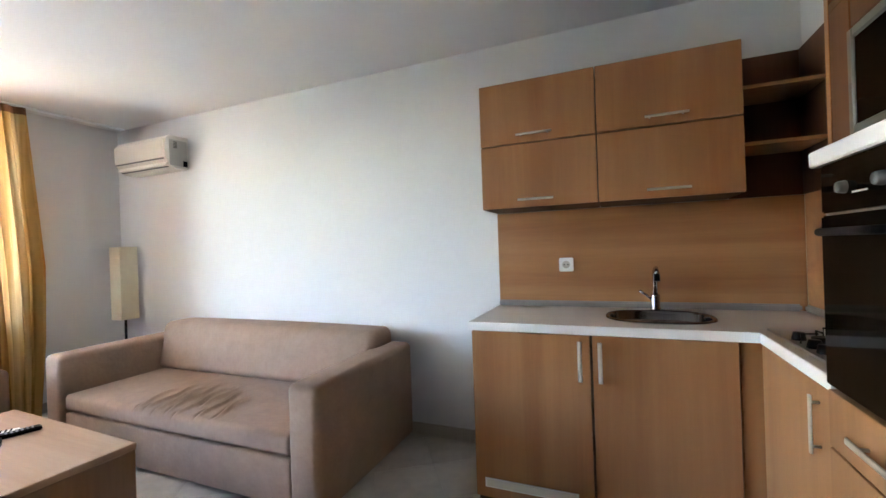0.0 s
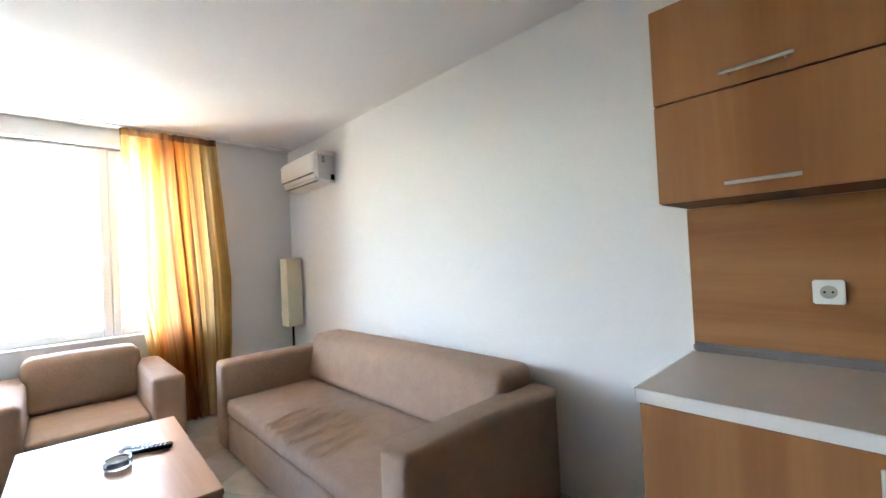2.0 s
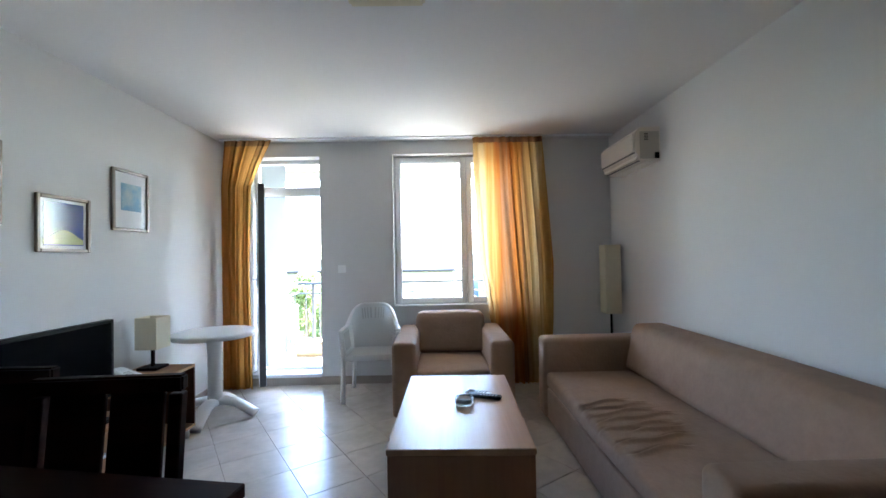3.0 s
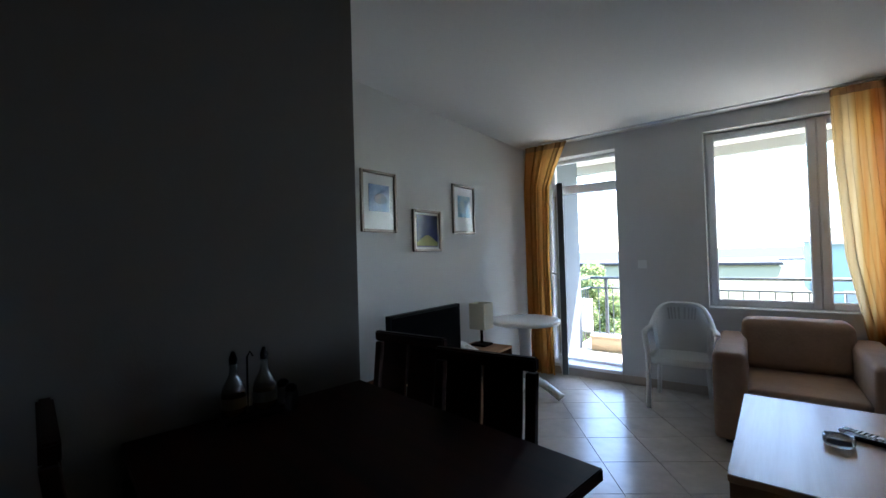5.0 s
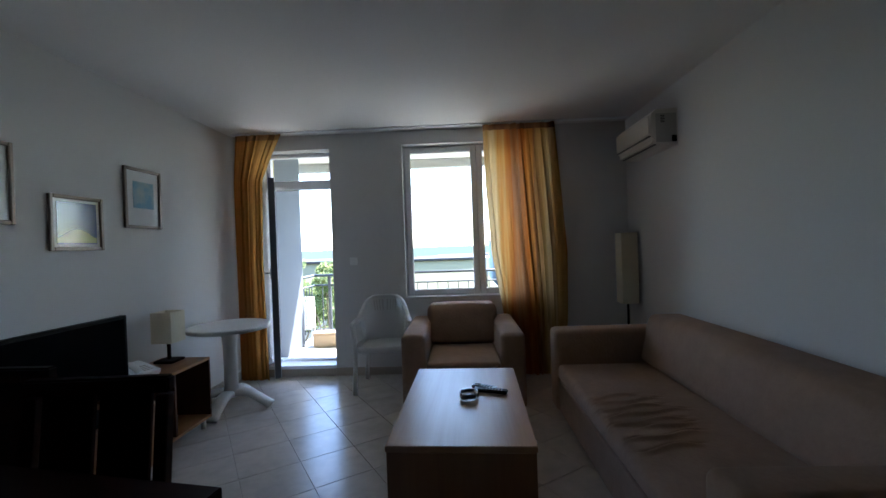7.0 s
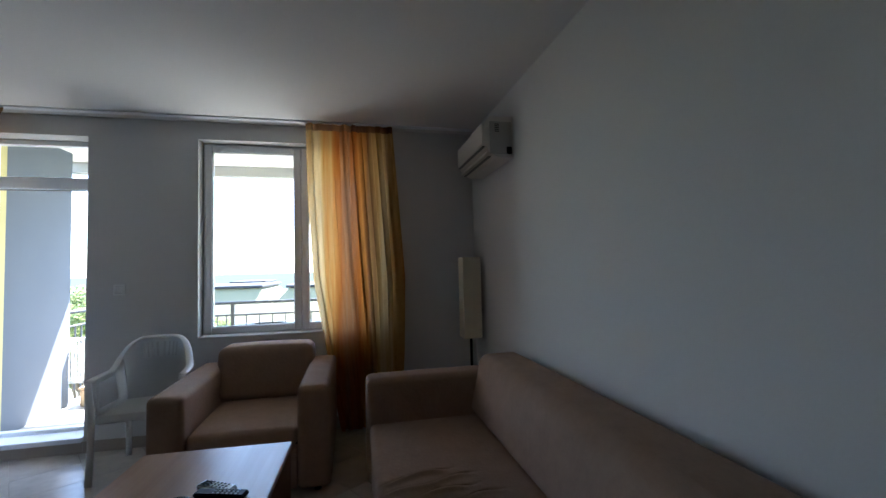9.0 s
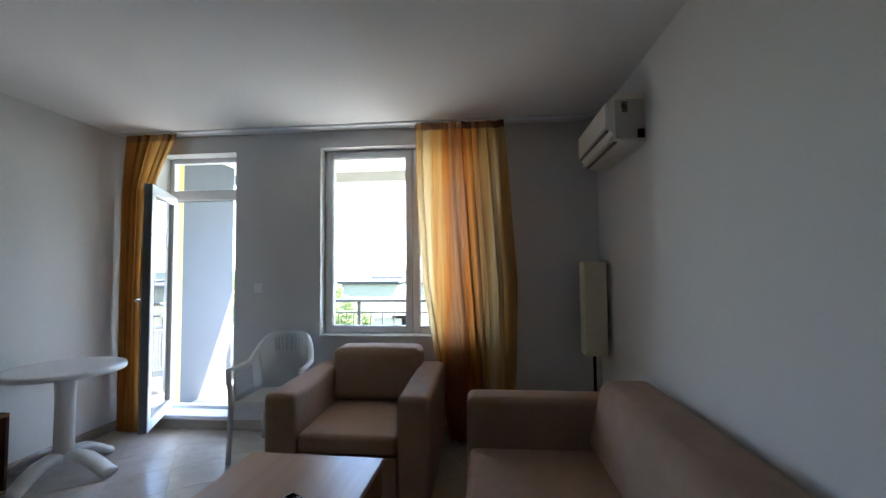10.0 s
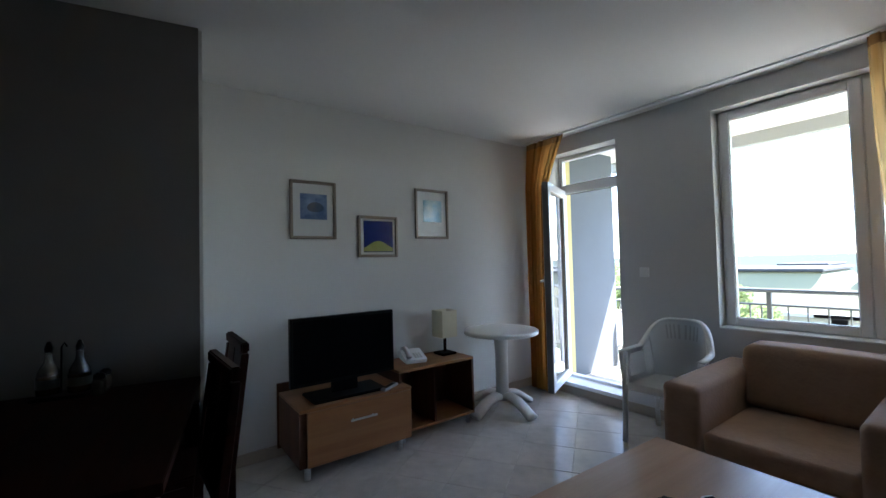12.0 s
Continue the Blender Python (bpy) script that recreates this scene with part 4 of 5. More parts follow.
def remote(at, rz, length, material, label):
    t = thing("remote_control", at, label, "remote control", "remote controls on the coffee table", rz=rz)
    part("case", box(-0.023, 0.023, -length / 2, length / 2, 0.0, 0.018, 0.005, 2), material, t)
    me = None
    for r in range(6):
        for c in range(3):
            bm = box(-0.004, 0.004, -0.004, 0.004, 0.018, 0.0205, 0.001, 1)
            o = part("button", bm, M_BLACK if material is not M_BLACK else M_PLASTICGREY, t) if me is None else new("button", me)
            if me is not None:
                bm.free()
                o.parent = t
            me = o.data
            o.location = (-0.013 + 0.013 * c, -length / 2 + 0.03 + 0.017 * r, 0)
    if material is not M_BLACK:
        part("display", box(-0.016, 0.016, length / 2 - 0.045, length / 2 - 0.012, 0.018, 0.019), M_SCREEN, t)


remote((-1.545, -1.90, 0.477), 72, 0.19, M_BLACK, "slim black remote control lying on the coffee table")
remote((-1.575, -1.845, 0.477), 60, 0.15, M_WHITEPLASTIC, "white air conditioner remote control on the coffee table")

# ---- floor lamp ----
lp = thing("floor_lamp", (-0.115, -0.23, 0), "floor lamp with a tall square cream fabric shade", "floor lamp")
part("base", box(-0.11, 0.11, -0.11, 0.11, 0, 0.025, 0.006, 2), M_BLACK, lp)
part("pole", rod((0, 0, 0.025), (0, 0, 0.74), 0.011, 10), M_BLACK, lp, "", True)
bm = square_shade(0.075, 0.70, 1.362)
part("shade", bm, M_SHADE, lp)
bm = rod((-0.072, 0, 0.735), (0.072, 0, 0.735), 0.003, 6)
rod((0, -0.072, 0.735), (0, 0.072, 0.735), 0.003, 6, bm)
part("shade_support", bm, M_BLACK, lp)

# ---- air conditioner ----
ac = thing("air_conditioner", (0, -0.645, 2.012), "cream wall-mounted split air conditioner with side vents", "air conditioner")
AL = 0.335
prof = [(0.0, 0.0), (-0.11, 0.0), (-0.165, 0.025), (-0.200, 0.08), (-0.207, 0.165), (-0.195, 0.240), (-0.16, 0.273), (0.0, 0.278)]
tmp = bmesh.new()
L_, R_ = [[tmp.verts.new((x, y, z)) for x, z in prof] for y in (-AL, AL)]
tmp.faces.new(L_)
tmp.faces.new(R_[::-1])
for i in range(len(prof)):
    j = (i + 1) % len(prof)
    tmp.faces.new((L_[i], L_[j], R_[j], R_[i]))
bmesh.ops.bevel(tmp, geom=[e for e in tmp.edges if e.calc_face_angle(0) > 0.6], offset=0.008, segments=3, affect="EDGES")
part("housing", tmp, M_ACWHITE, ac)
part("front_panel", box(-0.213, -0.203, -AL + 0.01, AL - 0.01, 0.085, 0.230, 0.004, 2), M_ACWHITE, ac)
part("outlet_slot", box(-0.2105, -0.185, -AL + 0.02, AL - 0.02, 0.069, 0.076), M_KNOB, ac)
bm = tube([(-0.18, -AL + 0.02, 0.035), (-0.18, AL - 0.02, 0.035)], 0.008, 0.05, None, 8, (0.55, 0, 0.84))
part("louvre", bm, M_ACWHITE, ac)
part("louvre_slot", box(-0.168, -0.150, -AL + 0.03, AL - 0.03, 0.006, 0.012), M_KNOB, ac)
part("side_cover", box(-0.165, -0.01, -AL - 0.005, -AL - 0.001, 0.02, 0.24, 0.002, 1), M_ACGREY, ac)
for i in range(5):
    part("side_slot", box(-0.13, -0.10, -AL - 0.0075, -AL - 0.0048, 0.17 + i * 0.012, 0.175 + i * 0.012), M_BLACK, ac)
part("pipe_cover", box(-0.05, -0.012, -AL - 0.012, -AL - 0.005, 0.02, 0.07, 0.003, 2), M_BLACK, ac)

# ---- curtains ----


def curtain(name, at, z_top, rows, folds, depth, label, seed, cloth):
    """A hanging sheer; rows are (height, left, right)."""
    rnd = random.Random(seed)
    t = thing(name, at, label, "curtain", "golden curtains at the balcony wall")
    n, nz = 220, 60
    ph = [rnd.uniform(0, 6.28) for _ in range(6)]
    zs = [r[0] for r in rows][::-1]
    ls, rs = [r[1] for r in rows][::-1], [r[2] for r in rows][::-1]
    for nm, z0, z1, mt in (("drape", rows[-1][0], z_top - 0.055, cloth), ("heading", z_top - 0.058, z_top, M_HEADING)):
        tmp = bmesh.new()
        k = nz if nm == "drape" else 6
        grid = []
        for j in range(k + 1):
            z = z0 + (z1 - z0) * j / k
            a, b = np.interp(z, zs, ls), np.interp(z, zs, rs)
            spread = (z_top - z) / z_top
            row = []
            for i in range(n + 1):
                s = i / n
                amp = depth * (0.45 + 0.55 * spread) * (0.6 + 0.4 * math.sin(2.1 * s * 6.28 + ph[0]))
                y = amp * math.sin(s * folds * 6.28 + 1.3 * math.sin(s * 9 + ph[1]) + 0.5 * spread * math.sin(z * 2 + ph[2])) + 0.35 * amp * math.sin(s * folds * 15 + ph[3])
                s2 = s + 0.012 * math.sin(s * folds * 12.56 + ph[4])
                row.append(tmp.verts.new((a + (b - a) * min(1, max(0, s2)), y, z)))
            grid.append(row)
        for j in range(k):
            for i in range(n):
                tmp.faces.new((grid[j][i], grid[j][i + 1], grid[j + 1][i + 1], grid[j + 1][i]))
        part(nm, tmp, mt, t, "", True)
    return t


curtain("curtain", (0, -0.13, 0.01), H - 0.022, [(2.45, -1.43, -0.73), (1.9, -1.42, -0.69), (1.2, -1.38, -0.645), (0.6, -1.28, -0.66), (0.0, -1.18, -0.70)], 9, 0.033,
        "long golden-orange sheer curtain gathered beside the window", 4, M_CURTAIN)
curtain("curtain", (0, -0.13, 0.01), H - 0.022, [(2.45, -3.91, -3.44), (2.2, -3.93, -3.56), (2.0, -3.945, -3.64), (1.2, -3.945, -3.66), (0.0, -3.945, -3.64)], 5, 0.034,
        "long golden-orange sheer curtain gathered behind the open balcony door", 9, M_CURTAIN_DOOR)

# ---- television side ----
tc = thing("tv_cabinet", (-3.5, -2.19, 0), "low beech laminate television cabinet with one drawer on short legs", "tv cabinet")
# body and back take the darkened beech, shade included in the colour
part("carcass", box(-0.47, -0.02, -0.40, 0.365, 0.085, 0.415, 0.001, 1), M_CARCASS_SHADED, tc)
part("back_panel", box(-0.486, -0.4705, -0.41, 0.365, 0.06, 0.495, 0.002, 1), M_CARCASS_SHADED, tc)
part("top_panel", box(-0.47, 0.0, -0.40, 0.37, 0.416, 0.436, 0.002, 1), M_SPLASH, tc)
d = part("drawer", box(-0.018, 0.0, -0.355, 0.365, 0.088, 0.412, 0.0015, 2), M_SPLASH, tc)
bar_handle((0, -0.09, 0.315), (0, 0.09, 0.315), (0.026, 0, 0), d, 0.014)
for x in (-0.42, -0.06):
    for y in (-0.34, 0.30):
        part("leg", rod((x, y, 0), (x, y, 0.085), 0.02, 12), M_STEEL, tc, "", True)
tv = thing("television", (-3.66, -2.24, 0.437), "black flat screen television, switched off", "television")
part("bezel", ring(-0.362, 0.362, 0.095, 0.525, -0.02, 0.02, 0.018, 0.003), M_BLACK, tv)
part("screen", box(-0.344, 0.344, -0.018, 0.017, 0.113, 0.507), M_SCREEN, tv)
part("back_cover", box(-0.30, 0.30, -0.06, -0.0185, 0.14, 0.46, 0.01, 2), M_BLACK, tv)
part("neck", box(-0.09, 0.09, -0.03, 0.0, 0.01, 0.12, 0.004, 2), M_BLACK, tv)
part("stand", box(-0.25, 0.25, -0.13, 0.12, 0.0, 0.018, 0.006, 2), M_BLACK, tv)
tv.matrix_world = pose(-3.66, -2.24, 0.437, 0, 0, -90)
tr = thing("remote_control", (-3.56, -1.96, 0.437), "grey television remote control on the cabinet", "remote control", rz=30)
part("case", box(-0.022, 0.022, -0.085, 0.085, 0, 0.018, 0.005, 2), M_PLASTICGREY, tr)
part("buttons", box(-0.014, 0.014, -0.06, 0.05, 0.018, 0.0195, 0.0005, 1), M_BLACK, tr)

nc = thing("side_cabinet", (-3.6, -1.515, 0), "open beech laminate side cabinet with two compartments", "side cabinet")
part("top_panel", box(-0.37, 0.0, -0.345, 0.345, 0.505, 0.525, 0.002, 1), M_SPLASH, nc)
part("bottom_panel", box(-0.37, 0.0, -0.345, 0.345, 0.075, 0.095, 0.002, 1), M_SPLASH, nc)
# inner sides and back are coloured darker for the shade in the compartments
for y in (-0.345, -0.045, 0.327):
    part("side_panel", box(-0.37, -0.001, y, y + 0.018, 0.096, 0.504, 0.001, 1), M_CARCASS_SHADED, nc)
part("back_panel", box(-0.368, -0.362, -0.326, 0.326, 0.096, 0.504), M_CARCASS_SHADED, nc)
for x in (-0.32, -0.04):
    for y in (-0.30, 0.30):
        part("leg", rod((x, y, 0), (x, y, 0.075), 0.018, 12), M_STEEL, nc, "", True)

ph_ = thing("telephone", (-3.80, -1.62, 0.526), "white desk telephone with a handset", "telephone", rz=75)
tmp = box(-0.085, 0.085, -0.10, 0.10, 0, 0.05, 0.008, 2)
for v in tmp.verts:
    if v.co.z > 0.03:
        v.co.z = 0.03 + 0.045 * (v.co.y + 0.10) / 0.20
part("base", tmp, M_WHITEPLASTIC, ph_)
part("handset", tube([(-0.055, -0.09, 0.05), (-0.055, -0.05, 0.075), (-0.055, 0.04, 0.095), (-0.055, 0.09, 0.085)], 0.045, 0.03, None, 10), M_WHITEPLASTIC, ph_, "", True)
me = None
for r in range(4):
    for c in range(3):
        bm = box(-0.007, 0.007, -0.006, 0.006, 0, 0.006, 0.001, 1)
        o = part("key", bm, M_ACGREY, ph_) if me is None else new("key", me)
        if me is not None:
            bm.free()
            o.parent = ph_
        me = o.data
        o.location = (0.005 + 0.022 * c, -0.06 + 0.022 * r, 0.036 + 0.0049 * r)

tl = thing("table_lamp", (-3.83, -1.285, 0.526), "small table lamp with a cream square shade and dark base", "table lamp")
part("base", box(-0.07, 0.07, -0.07, 0.07, 0, 0.018, 0.003, 2), M_WENGE, tl)
part("stem", box(-0.010, 0.010, -0.010, 0.010, 0.018, 0.17, 0.002, 1), M_WENGE, tl)
bm = square_shade(0.075, 0.145, 0.365)
part("shade", bm, M_SHADE, tl)

rt = thing("round_table", (-3.65, -0.81, 0), "round white plastic table on a pedestal with four curved feet", "table")
part("tabletop", lathe([(0, 0.70), (0.30, 0.70), (0.318, 0.696), (0.322, 0.688), (0.322, 0.668), (0.315, 0.662), (0.30, 0.664), (0, 0.67)], 48), M_WHITEPLASTIC, rt, "", True)
part("column", lathe([(0, 0.664), (0.085, 0.664), (0.062, 0.63), (0.054, 0.5), (0.054, 0.2), (0.062, 0.13), (0, 0.13)], 24), M_WHITEPLASTIC, rt, "", True)
for k in range(4):
    a = math.radians(2 + 90 * k)
    c, s = math.cos(a), math.sin(a)
    pts = [(c * r, s * r, z) for r, z in ((0.02, 0.12), (0.08, 0.135), (0.16, 0.12), (0.24, 0.075), (0.30, 0.035), (0.33, 0.018))]
    tmp = tube(pts, 0.115, 0.065, None, 12)
    for v in tmp.verts:
        v.co.z = max(0.0, v.co.z)
    part("foot", tmp, M_WHITEPLASTIC, rt, "", True)

# pictures


def art_mat(name, kind):
    m = bpy.data.materials.new(name)
    m.use_nodes = True
    nt = m.node_tree
    b = nt.nodes["Principled BSDF"]
    b.inputs["Roughness"].default_value = 0.15
    co, ns, ramp = nt.nodes.new("ShaderNodeTexCoord"), nt.nodes.new("ShaderNodeTexNoise"), nt.nodes.new("ShaderNodeValToRGB")
    ns.inputs["Scale"].default_value, ns.inputs["Detail"].default_value = 9, 4
    nt.links.new(co.outputs["Object"], ns.inputs["Vector"])
    nt.links.new(ns.outputs[0], ramp.inputs[0])
    nt.links.new(ramp.outputs[0], b.inputs["Base Color"])
    cols = {"a": ((0.10, 0.16, 0.30), (0.30, 0.38, 0.55)), "b": ((0.01, 0.025, 0.14), (0.015, 0.035, 0.18)), "c": ((0.20, 0.38, 0.52), (0.50, 0.58, 0.52)),
            "hill": ((0.30, 0.32, 0.10), (0.42, 0.42, 0.16)), "rock": ((0.06, 0.10, 0.17), (0.17, 0.16, 0.17))}[kind]
    ramp.color_ramp.elements[0].position, ramp.color_ramp.elements[1].position = 0.35, 0.65
    ramp.color_ramp.elements[0].color, ramp.color_ramp.elements[1].color = (*cols[0], 1), (*cols[1], 1)
    return m


def picture(y0, y1, z0, z1, label, prints, fw=0.022):
    t = thing("framed_picture", (W, (y0 + y1) / 2, z0), label, "picture", "framed pictures over the television")
    w, h = (y1 - y0) / 2, z1 - z0
    tmp = ring(-w, w, 0, h, 0.001, 0.022, fw, 0.004)
    bmesh.ops.transform(tmp, matrix=pose(0, 0, 0, 0, 0, -90), verts=tmp.verts)
    part("frame", tmp, M_FRAME, t)
    part("mat_board", box(0.001, 0.008, -w + fw, w - fw, fw, h - fw), M_MATBOARD, t)
    for i, (a0, a1, b0, b1, mt) in enumerate(prints):
        part("print", box(0.008, 0.0095 + 0.0008 * i, -w + 2 * w * a0, -w + 2 * w * a1, h * b0, h * b1), mt, t)
    return t


p1 = picture(-2.50, -2.16, 1.485, 1.908, "framed print with a wide pale mat and a blue sea scene", [(0.22, 0.80, 0.34, 0.78, art_mat("sea_print", "a"))])
disc = bmesh.new()
disc.faces.new([disc.verts.new((0.0105, 0.015 + 0.062 * math.cos(a), 0.225 + (0.045 if math.sin(a) > 0 else 0.028) * math.sin(a))) for a in (2 * math.pi * k / 24 for k in range(24))])
part("rock", disc, art_mat("rock_print", "rock"), p1)
p2 = picture(-1.985, -1.635, 1.347, 1.675, "framed print of a yellow hill under a deep blue sky", [(0.14, 0.88, 0.12, 0.88, art_mat("night_print", "b"))])
tmp = bmesh.new()
pts = [(-0.128, 0.046)] + [(-0.128 + 0.256 * i / 14, 0.075 + 0.055 * math.sin(math.pi * i / 14) ** 1.4) for i in range(15)] + [(0.128, 0.046)]
f0 = [tmp.verts.new((0.0096, y, z)) for y, z in pts]
f1 = [tmp.verts.new((0.0112, y, z)) for y, z in pts]
tmp.faces.new(f0)
tmp.faces.new(f1)
for i in range(len(pts)):
    j = (i + 1) % len(pts)
    tmp.faces.new((f0[i], f0[j], f1[j], f1[i]))
part("hill", tmp, art_mat("hill_print", "hill"), p2)
picture(-1.457, -1.11, 1.50, 1.932, "framed print with a pale mat and a light blue beach scene", [(0.24, 0.80, 0.34, 0.78, art_mat("beach_print", "c"))])

sw = thing("light_switch", (-2.782, 0.0, 1.172), "white square light switch on the window wall", "light switch")
part("plate", box(-0.04, 0.04, -0.009, -0.0005, -0.04, 0.04, 0.003, 2), M_WHITEPLASTIC, sw)
part("rocker", box(-0.028, 0.028, -0.013, -0.009, -0.028, 0.028, 0.002, 1), M_WHITEPLASTIC, sw)

# ---- white plastic armchair ----
pc = thing("plastic_armchair", (-2.44, -0.38, 0), "white moulded plastic garden armchair with a slotted back", "chair", rz=4)
pc.matrix_world = pose(-2.435, -0.35, 0, 0, 0, 4) @ Matrix.Diagonal((0.89, 0.95, 0.985, 1))
tmp = bmesh.new()
n, m_ = 16, 14
grid = []
for j in range(m_ + 1):
    v = j / m_
    row = []
    for i in range(n + 1):
        u = 2 * i / n - 1
        hw = 0.235 - 0.03 * v
        z = 0.43 - 0.018 * (1 - u * u) * math.sin(math.pi * min(1, v * 1.1)) - 0.02 * (1 - v) ** 4 - 0.01 * v
        row.append(tmp.verts.new((u * hw, -0.24 + 0.42 * v, z)))
    grid.append(row)
for j in range(m_):
    for i in range(n):
        tmp.faces.new((grid[j][i], grid[j][i + 1], grid[j + 1][i + 1], grid[j + 1][i]))
bmesh.ops.solidify(tmp, geom=tmp.faces[:], thickness=0.006)
part("seat", tmp, M_WHITEPLASTIC, pc, "", True)
part("seat_rim", tube([(-0.24, -0.20, 0.405), (-0.215, -0.245, 0.405), (0.215, -0.245, 0.405), (0.24, -0.20, 0.405)], 0.012, 0.055, None, 8), M_WHITEPLASTIC, pc, "", True)
for s in (-1, 1):
    part("side_rim", tube([(s * 0.245, -0.22, 0.40), (s * 0.225, 0.0, 0.395), (s * 0.21, 0.18, 0.39)], 0.012, 0.055, None, 8), M_WHITEPLASTIC, pc, "", True)
    part("front_leg", tube([(s * 0.27, -0.225, 0.0), (s * 0.262, -0.22, 0.22), (s * 0.262, -0.215, 0.42), (s * 0.285, -0.21, 0.60), (s * 0.288, -0.205, 0.632)], 0.045, 0.035, None, 8, (0, 1, 0)), M_WHITEPLASTIC, pc, "", True)
    part("back_leg", tube([(s * 0.225, 0.25, 0.0), (s * 0.212, 0.21, 0.22), (s * 0.20, 0.17, 0.41)], 0.042, 0.035, None, 8, (0, 1, 0)), M_WHITEPLASTIC, pc, "", True)


def rim(a):
    """The line of arms and back, from one arm's front end (a = 0) to the other's (a = 1)."""
    th = math.pi * a
    sn, cs = max(0.0, math.sin(th)), math.cos(th)
    x = -0.285 * math.copysign(abs(cs) ** 0.75, cs)
    y = -0.21 + 0.45 * sn ** 0.7
    k = min(1.0, max(0.0, (sn - 0.45) / 0.55))
    z = 0.635 + 0.02 * sn + 0.185 * (k * k * (3 - 2 * k)) ** 0.75
    return Vector((x, y, z))


part("arm_rim", tube([rim(i / 40) for i in range(41)], 0.056, 0.024, None, 8), M_WHITEPLASTIC, pc, "", True)
tmp = bmesh.new()
grid = []
nu, nv = 120, 12
for j in range(nv + 1):
    v = j / nv
    row = []
    for i in range(nu + 1):
        a = 0.24 + 0.52 * i / nu
        top = rim(a) - Vector((0, 0, 0.004))
        u = 2 * i / nu - 1
        bot = Vector((u * 0.20, 0.175 - 0.02 * u * u, 0.415))
        p = bot.lerp(top, v)
        p.y += 0.02 * math.sin(math.pi * v)
        row.append(tmp.verts.new(p))
    grid.append(row)
for j in range(nv):
    for i in range(nu):
        if 8 <= j <= 10 and 32 <= i < 88 and (i - 32) % 7 in (2, 3, 4):
            continue
        tmp.faces.new((grid[j][i], grid[j][i + 1], grid[j + 1][i + 1], grid[j + 1][i]))
bmesh.ops.solidify(tmp, geom=tmp.faces[:], thickness=0.005)
part("backrest", tmp, M_WHITEPLASTIC, pc)
for s in (0, 1):
    tmp = bmesh.new()
    grid = []
    for j in range(7):
        row = []
        for i in range(13):
            a = 0.035 + 0.205 * i / 12
            a = a if s == 0 else 1 - a
            top = rim(a)
            sx = -1 if s == 0 else 1
            bot = Vector((sx * (0.238 - 0.038 * i / 12), -0.20 + 0.375 * i / 12, 0.415))
            row.append(tmp.verts.new(bot.lerp(top, j / 6)))
        grid.append(row)
    for j in range(6):
        for i in range(12):
            if not (1 <= j <= 4 and 1 <= i <= 7):
                tmp.faces.new((grid[j][i], grid[j][i + 1], grid[j + 1][i + 1], grid[j + 1][i]))
    bmesh.ops.solidify(tmp, geom=tmp.faces[:], thickness=0.005)
    part("side_panel", tmp, M_WHITEPLASTIC, pc, "", True)

# ---- dining corner ----
dt = thing("dining_table", (-2.855, -3.616, 0), "dark brown wooden dining table against the wall", "dining table", rz=-9.6)
part("tabletop", box(-0.5525, 0.5525, -0.42, 0.42, 0.743, 0.775, 0.003, 2), M_WENGE, dt)
bm = box(-0.50, 0.50, -0.39, -0.37, 0.663, 0.742)
box(-0.50, 0.50, 0.37, 0.39, 0.663, 0.742, bm=bm)
box(-0.52, -0.50, -0.37, 0.37, 0.663, 0.742, bm=bm)
box(0.50, 0.52, -0.37, 0.37, 0.663, 0.742, bm=bm)
part("apron", bm, M_WENGE, dt)
for x in (-0.55, 0.49):
    for y in (-0.418, 0.358):
        part("leg", box(x, x + 0.06, y, y + 0.06, 0, 0.662, 0.003, 1), M_WENGE, dt)


def dining_chair():
    t = thing("dining_chair", (0, 0, 0), "dark wenge wooden dining chair with a slatted back", "chair", "chairs round the dining table")
    lean = lambda z: 0.20 + 0.06 * max(0, z - 0.45) / 0.5
    part("seat", box(-0.21, 0.21, -0.22, 0.19, 0.43, 0.465, 0.008, 2), M_WENGE, t)
    for x in (-0.213, 0.175):
        tmp = box(x, x + 0.038, 0, 0.032, 0, 0.92, 0.003, 1)
        bmesh.ops.bisect_plane(tmp, geom=tmp.verts[:] + tmp.edges[:] + tmp.faces[:], plane_co=(0, 0, 0.45), plane_no=(0, 0, 1))
        for v in tmp.verts:
            v.co.y += lean(v.co.z)
        part("back_leg", tmp, M_WENGE, t)
        part("front_leg", box(x, x + 0.038, -0.215, -0.177, 0, 0.429, 0.003, 1), M_WENGE, t)
    part("top_rail", box(-0.215, 0.215, lean(0.92) - 0.002, lean(0.92) + 0.032, 0.925, 0.97, 0.006, 2), M_WENGE, t)
    part("lower_rail", box(-0.174, 0.174, lean(0.55), lean(0.55) + 0.022, 0.53, 0.575, 0.003, 1), M_WENGE, t)
    for x0, x1 in ((-0.160, -0.0075), (0.0075, 0.160)):
        tmp = box(x0, x1, 0, 0.014, 0.576, 0.926, 0.002, 1)
        for v in tmp.verts:
            v.co.y += lean(v.co.z) + 0.006
        part("slat", tmp, M_WENGE, t)
    bm = box(-0.174, 0.174, 0.202, 0.222, 0.38, 0.428)
    box(-0.174, 0.174, -0.205, -0.185, 0.38, 0.428, bm=bm)
    part("stretcher", bm, M_WENGE, t)
    return t


ch = dining_chair()
ch.matrix_world = pose(-2.685, -3.37, 0, 0, 0, 3) @ Matrix.Diagonal((0.93, 1, 1, 1))
copy_thing(ch, pose(-3.155, -3.25, 0, 0, 0, 0)).name = "dining_chair"
copy_thing(ch, pose(-3.19, -3.87, 0, 0, 0, 172)).name = "dining_chair"

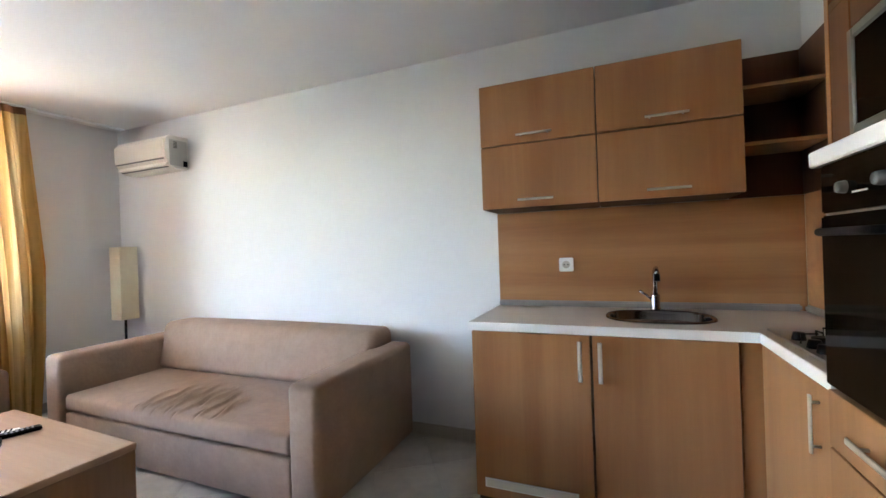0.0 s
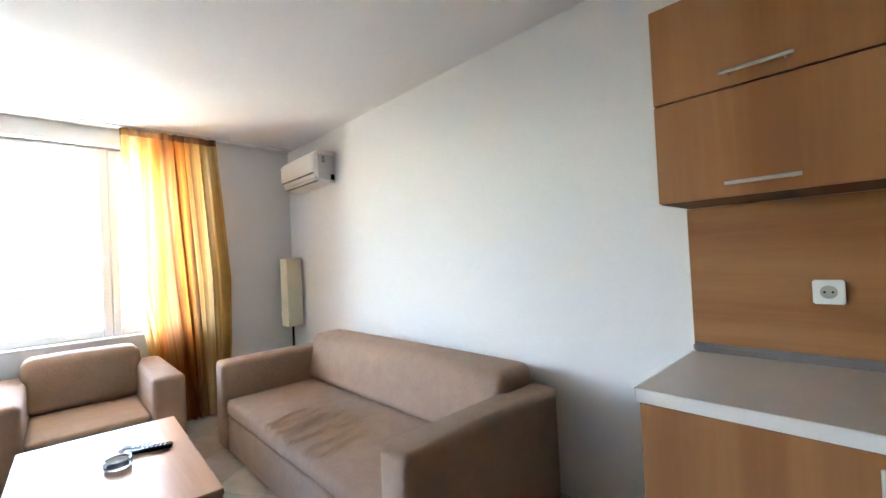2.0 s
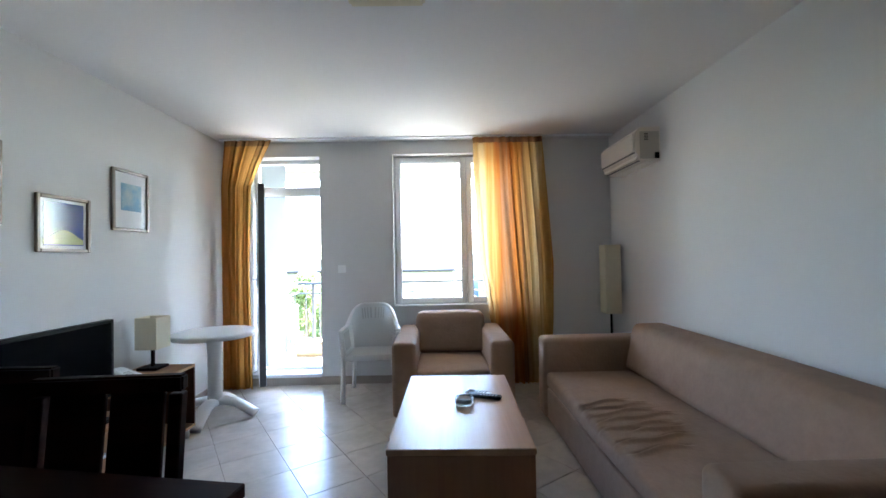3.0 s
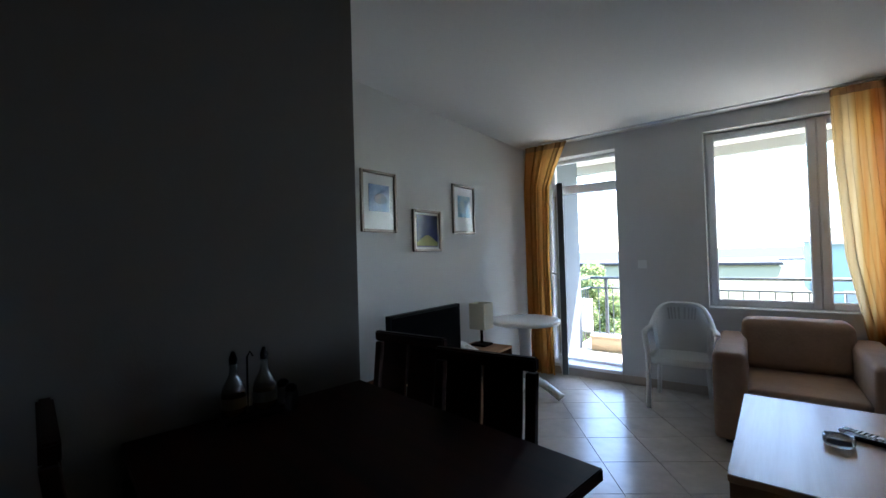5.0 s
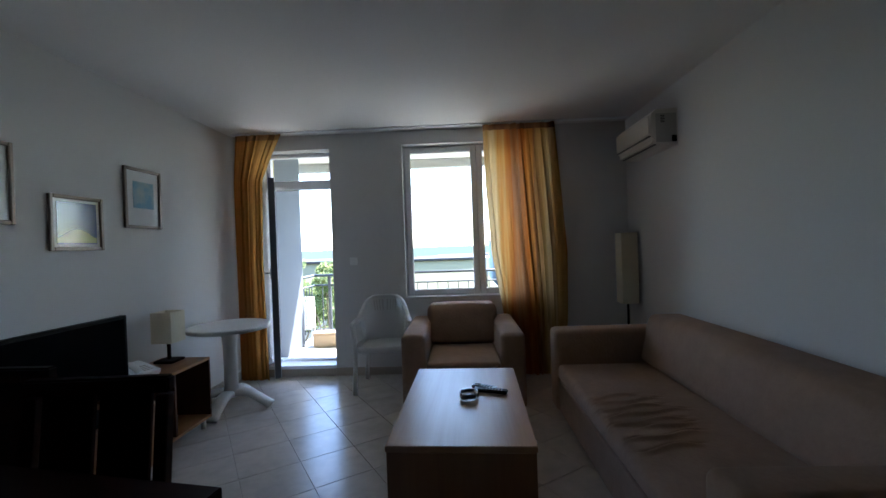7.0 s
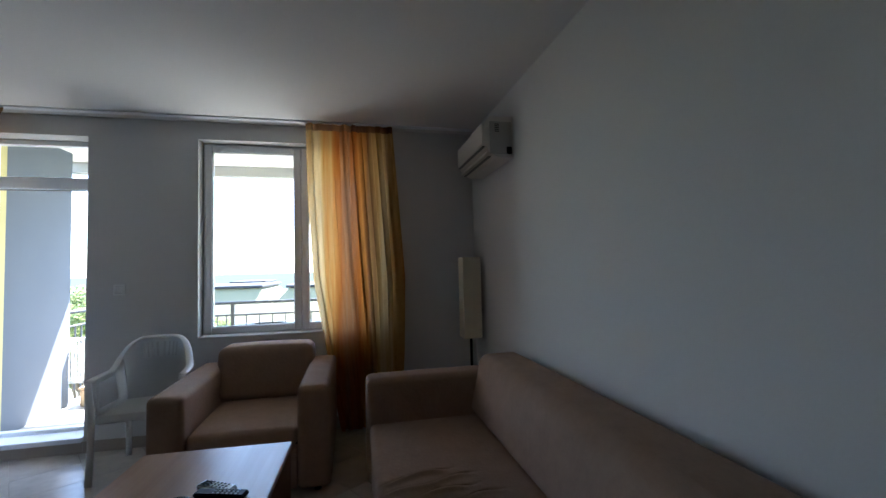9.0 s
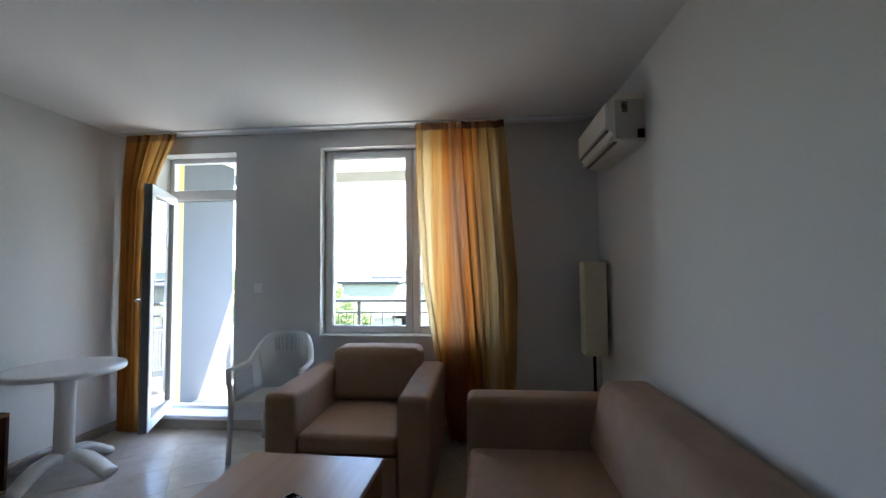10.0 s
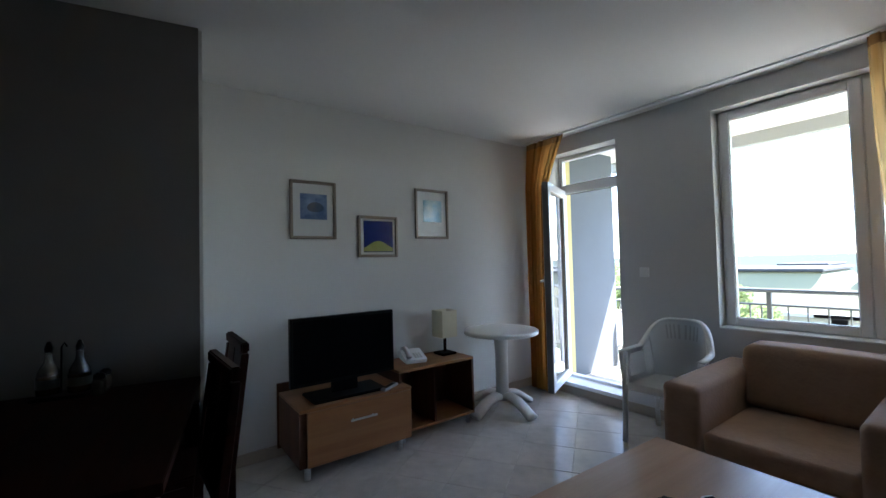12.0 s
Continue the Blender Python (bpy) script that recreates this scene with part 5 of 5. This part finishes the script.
cr = thing("condiment_set", (-3.24, -3.70, 0.758), "small condiment stand with glass cruets on the dining table", "condiment set", rz=78)
cr.matrix_world = pose(-3.345, -3.605, 0.776, 0, 0, 78) @ Matrix.Scale(1.2, 4)
part("stand", box(-0.075, 0.075, -0.05, 0.05, 0, 0.012, 0.003, 2), M_BLACK, cr)
part("carry_handle", tube([(-0.004, 0, 0.012), (-0.004, 0, 0.17), (0.004, 0, 0.185), (0.012, 0, 0.17)], 0.006, 0.006, None, 6, (0, 1, 0)), M_BLACK, cr, "", True)
for x, liquid in ((-0.04, M_AMBER), (0.045, M_GLASSWARE)):
    b = part("cruet", lathe([(0, 0.013), (0.03, 0.013), (0.032, 0.03), (0.03, 0.09), (0.012, 0.125), (0.010, 0.15), (0.014, 0.155), (0, 0.155)], 20, None, (x, 0.005, 0)), M_GLASSWARE, cr, "glass oil cruet", True)
    part("stopper", lathe([(0, 0.155), (0.011, 0.156), (0.012, 0.17), (0.005, 0.19), (0, 0.192)], 12, None, (x, 0.005, 0)), M_BLACK, b, "", True)
    part("liquid", lathe([(0, 0.015), (0.0322, 0.015), (0.0330, 0.03), (0.0322, 0.075), (0, 0.076)], 20, None, (x, 0.005, 0)), M_AMBER, b, "", True)
    part("label_band", lathe([(0.0340, 0.035), (0.0340, 0.065)], 20, None, (x, 0.005, 0)), M_KNOB, b)
for y in (-0.03, 0.035):
    b = part("shaker", lathe([(0, 0.0), (0.02, 0.0), (0.021, 0.045), (0.017, 0.055), (0, 0.055)], 16, None, (0.11, y, 0)), M_GLASSWARE, cr, "small glass shaker", True)
    part("cap", lathe([(0.018, 0.055), (0.017, 0.068), (0.008, 0.075), (0, 0.075)], 16, None, (0.11, y, 0)), M_BLACK, b, "", True)

# ceiling lamp
cl = thing("ceiling_lamp", (-2.0, -2.57, 0), "square beige glass ceiling lamp, switched off", "ceiling lamp")
part("mount", box(-0.06, 0.06, -0.06, 0.06, H - 0.04, H, 0.004, 2), M_STEEL, cl)
part("diffuser", box(-0.17, 0.17, -0.17, 0.17, H - 0.075, H - 0.041, 0.012, 3), M_SHADE, cl)

# ---- floor tiles ----
TILE, ANG, OX, OY = 0.343, 34.0, -3.1, -1.137
ca, sa = math.cos(radians(ANG)), math.sin(radians(ANG))
X0, X1, Y0, Y1 = W, 0.0, S, 0.0


def clip_poly(pts, axis, limit, keep_less):
    out = []
    for i, p in enumerate(pts):
        q = pts[(i + 1) % len(pts)]
        a, b = (p[axis] - limit) * (1 if keep_less else -1), (q[axis] - limit) * (1 if keep_less else -1)
        if a <= 0:
            out.append(p)
        if (a < 0 < b) or (b < 0 < a):
            k = a / (a - b)
            out.append((p[0] + (q[0] - p[0]) * k, p[1] + (q[1] - p[1]) * k))
    return out


g_ = TILE / 2 - 0.0015
whole = bmesh.new()
low = [whole.verts.new((x * g_, y * g_, -0.004)) for x, y in ((-1, -1), (1, -1), (1, 1), (-1, 1))]
mid = [whole.verts.new((x * g_, y * g_, -0.001)) for x, y in ((-1, -1), (1, -1), (1, 1), (-1, 1))]
top = [whole.verts.new((x * (g_ - 0.001), y * (g_ - 0.001), 0.0)) for x, y in ((-1, -1), (1, -1), (1, 1), (-1, 1))]
whole.faces.new(top)
for a, b in ((low, mid), (mid, top)):
    for i in range(4):
        whole.faces.new((a[i], a[(i + 1) % 4], b[(i + 1) % 4], b[i]))
me_tile = bpy.data.meshes.new("tile")
whole.to_mesh(me_tile)
whole.free()
me_tile.materials.append(M_TILE)
for i in range(-16, 22):
    for j in range(-22, 16):
        u, v = (i + 0.5) * TILE, (j + 0.5) * TILE
        cx, cy = OX + u * ca - v * sa, OY + u * sa + v * ca
        pts = [(cx + a * g_ * ca - b * g_ * sa, cy + a * g_ * sa + b * g_ * ca) for a, b in ((-1, -1), (1, -1), (1, 1), (-1, 1))]
        if all(X0 <= p[0] <= X1 and Y0 <= p[1] <= Y1 for p in pts):
            o = new("tile", me_tile)
            o.parent = floor
            o.matrix_local = pose(cx, cy, 0, 0, 0, ANG)
            continue
        for axis, limit, less in ((0, X0, False), (0, X1, True), (1, Y0, False), (1, Y1, True)):
            pts = clip_poly(pts, axis, limit, less) if pts else pts
        if len(pts) < 3 or max(p[0] for p in pts) - min(p[0] for p in pts) < 0.01:
            continue
        bm = bmesh.new()
        t_ = [bm.verts.new((x - cx, y - cy, 0.0)) for x, y in pts]
        b_ = [bm.verts.new((x - cx, y - cy, -0.004)) for x, y in pts]
        try:
            bm.faces.new(t_)
            for k in range(len(pts)):
                bm.faces.new((t_[k], t_[(k + 1) % len(pts)], b_[(k + 1) % len(pts)], b_[k]))
        except ValueError:
            bm.free()
            continue
        o = part("tile", bm, M_TILE, floor)
        o.location = (cx, cy, 0)
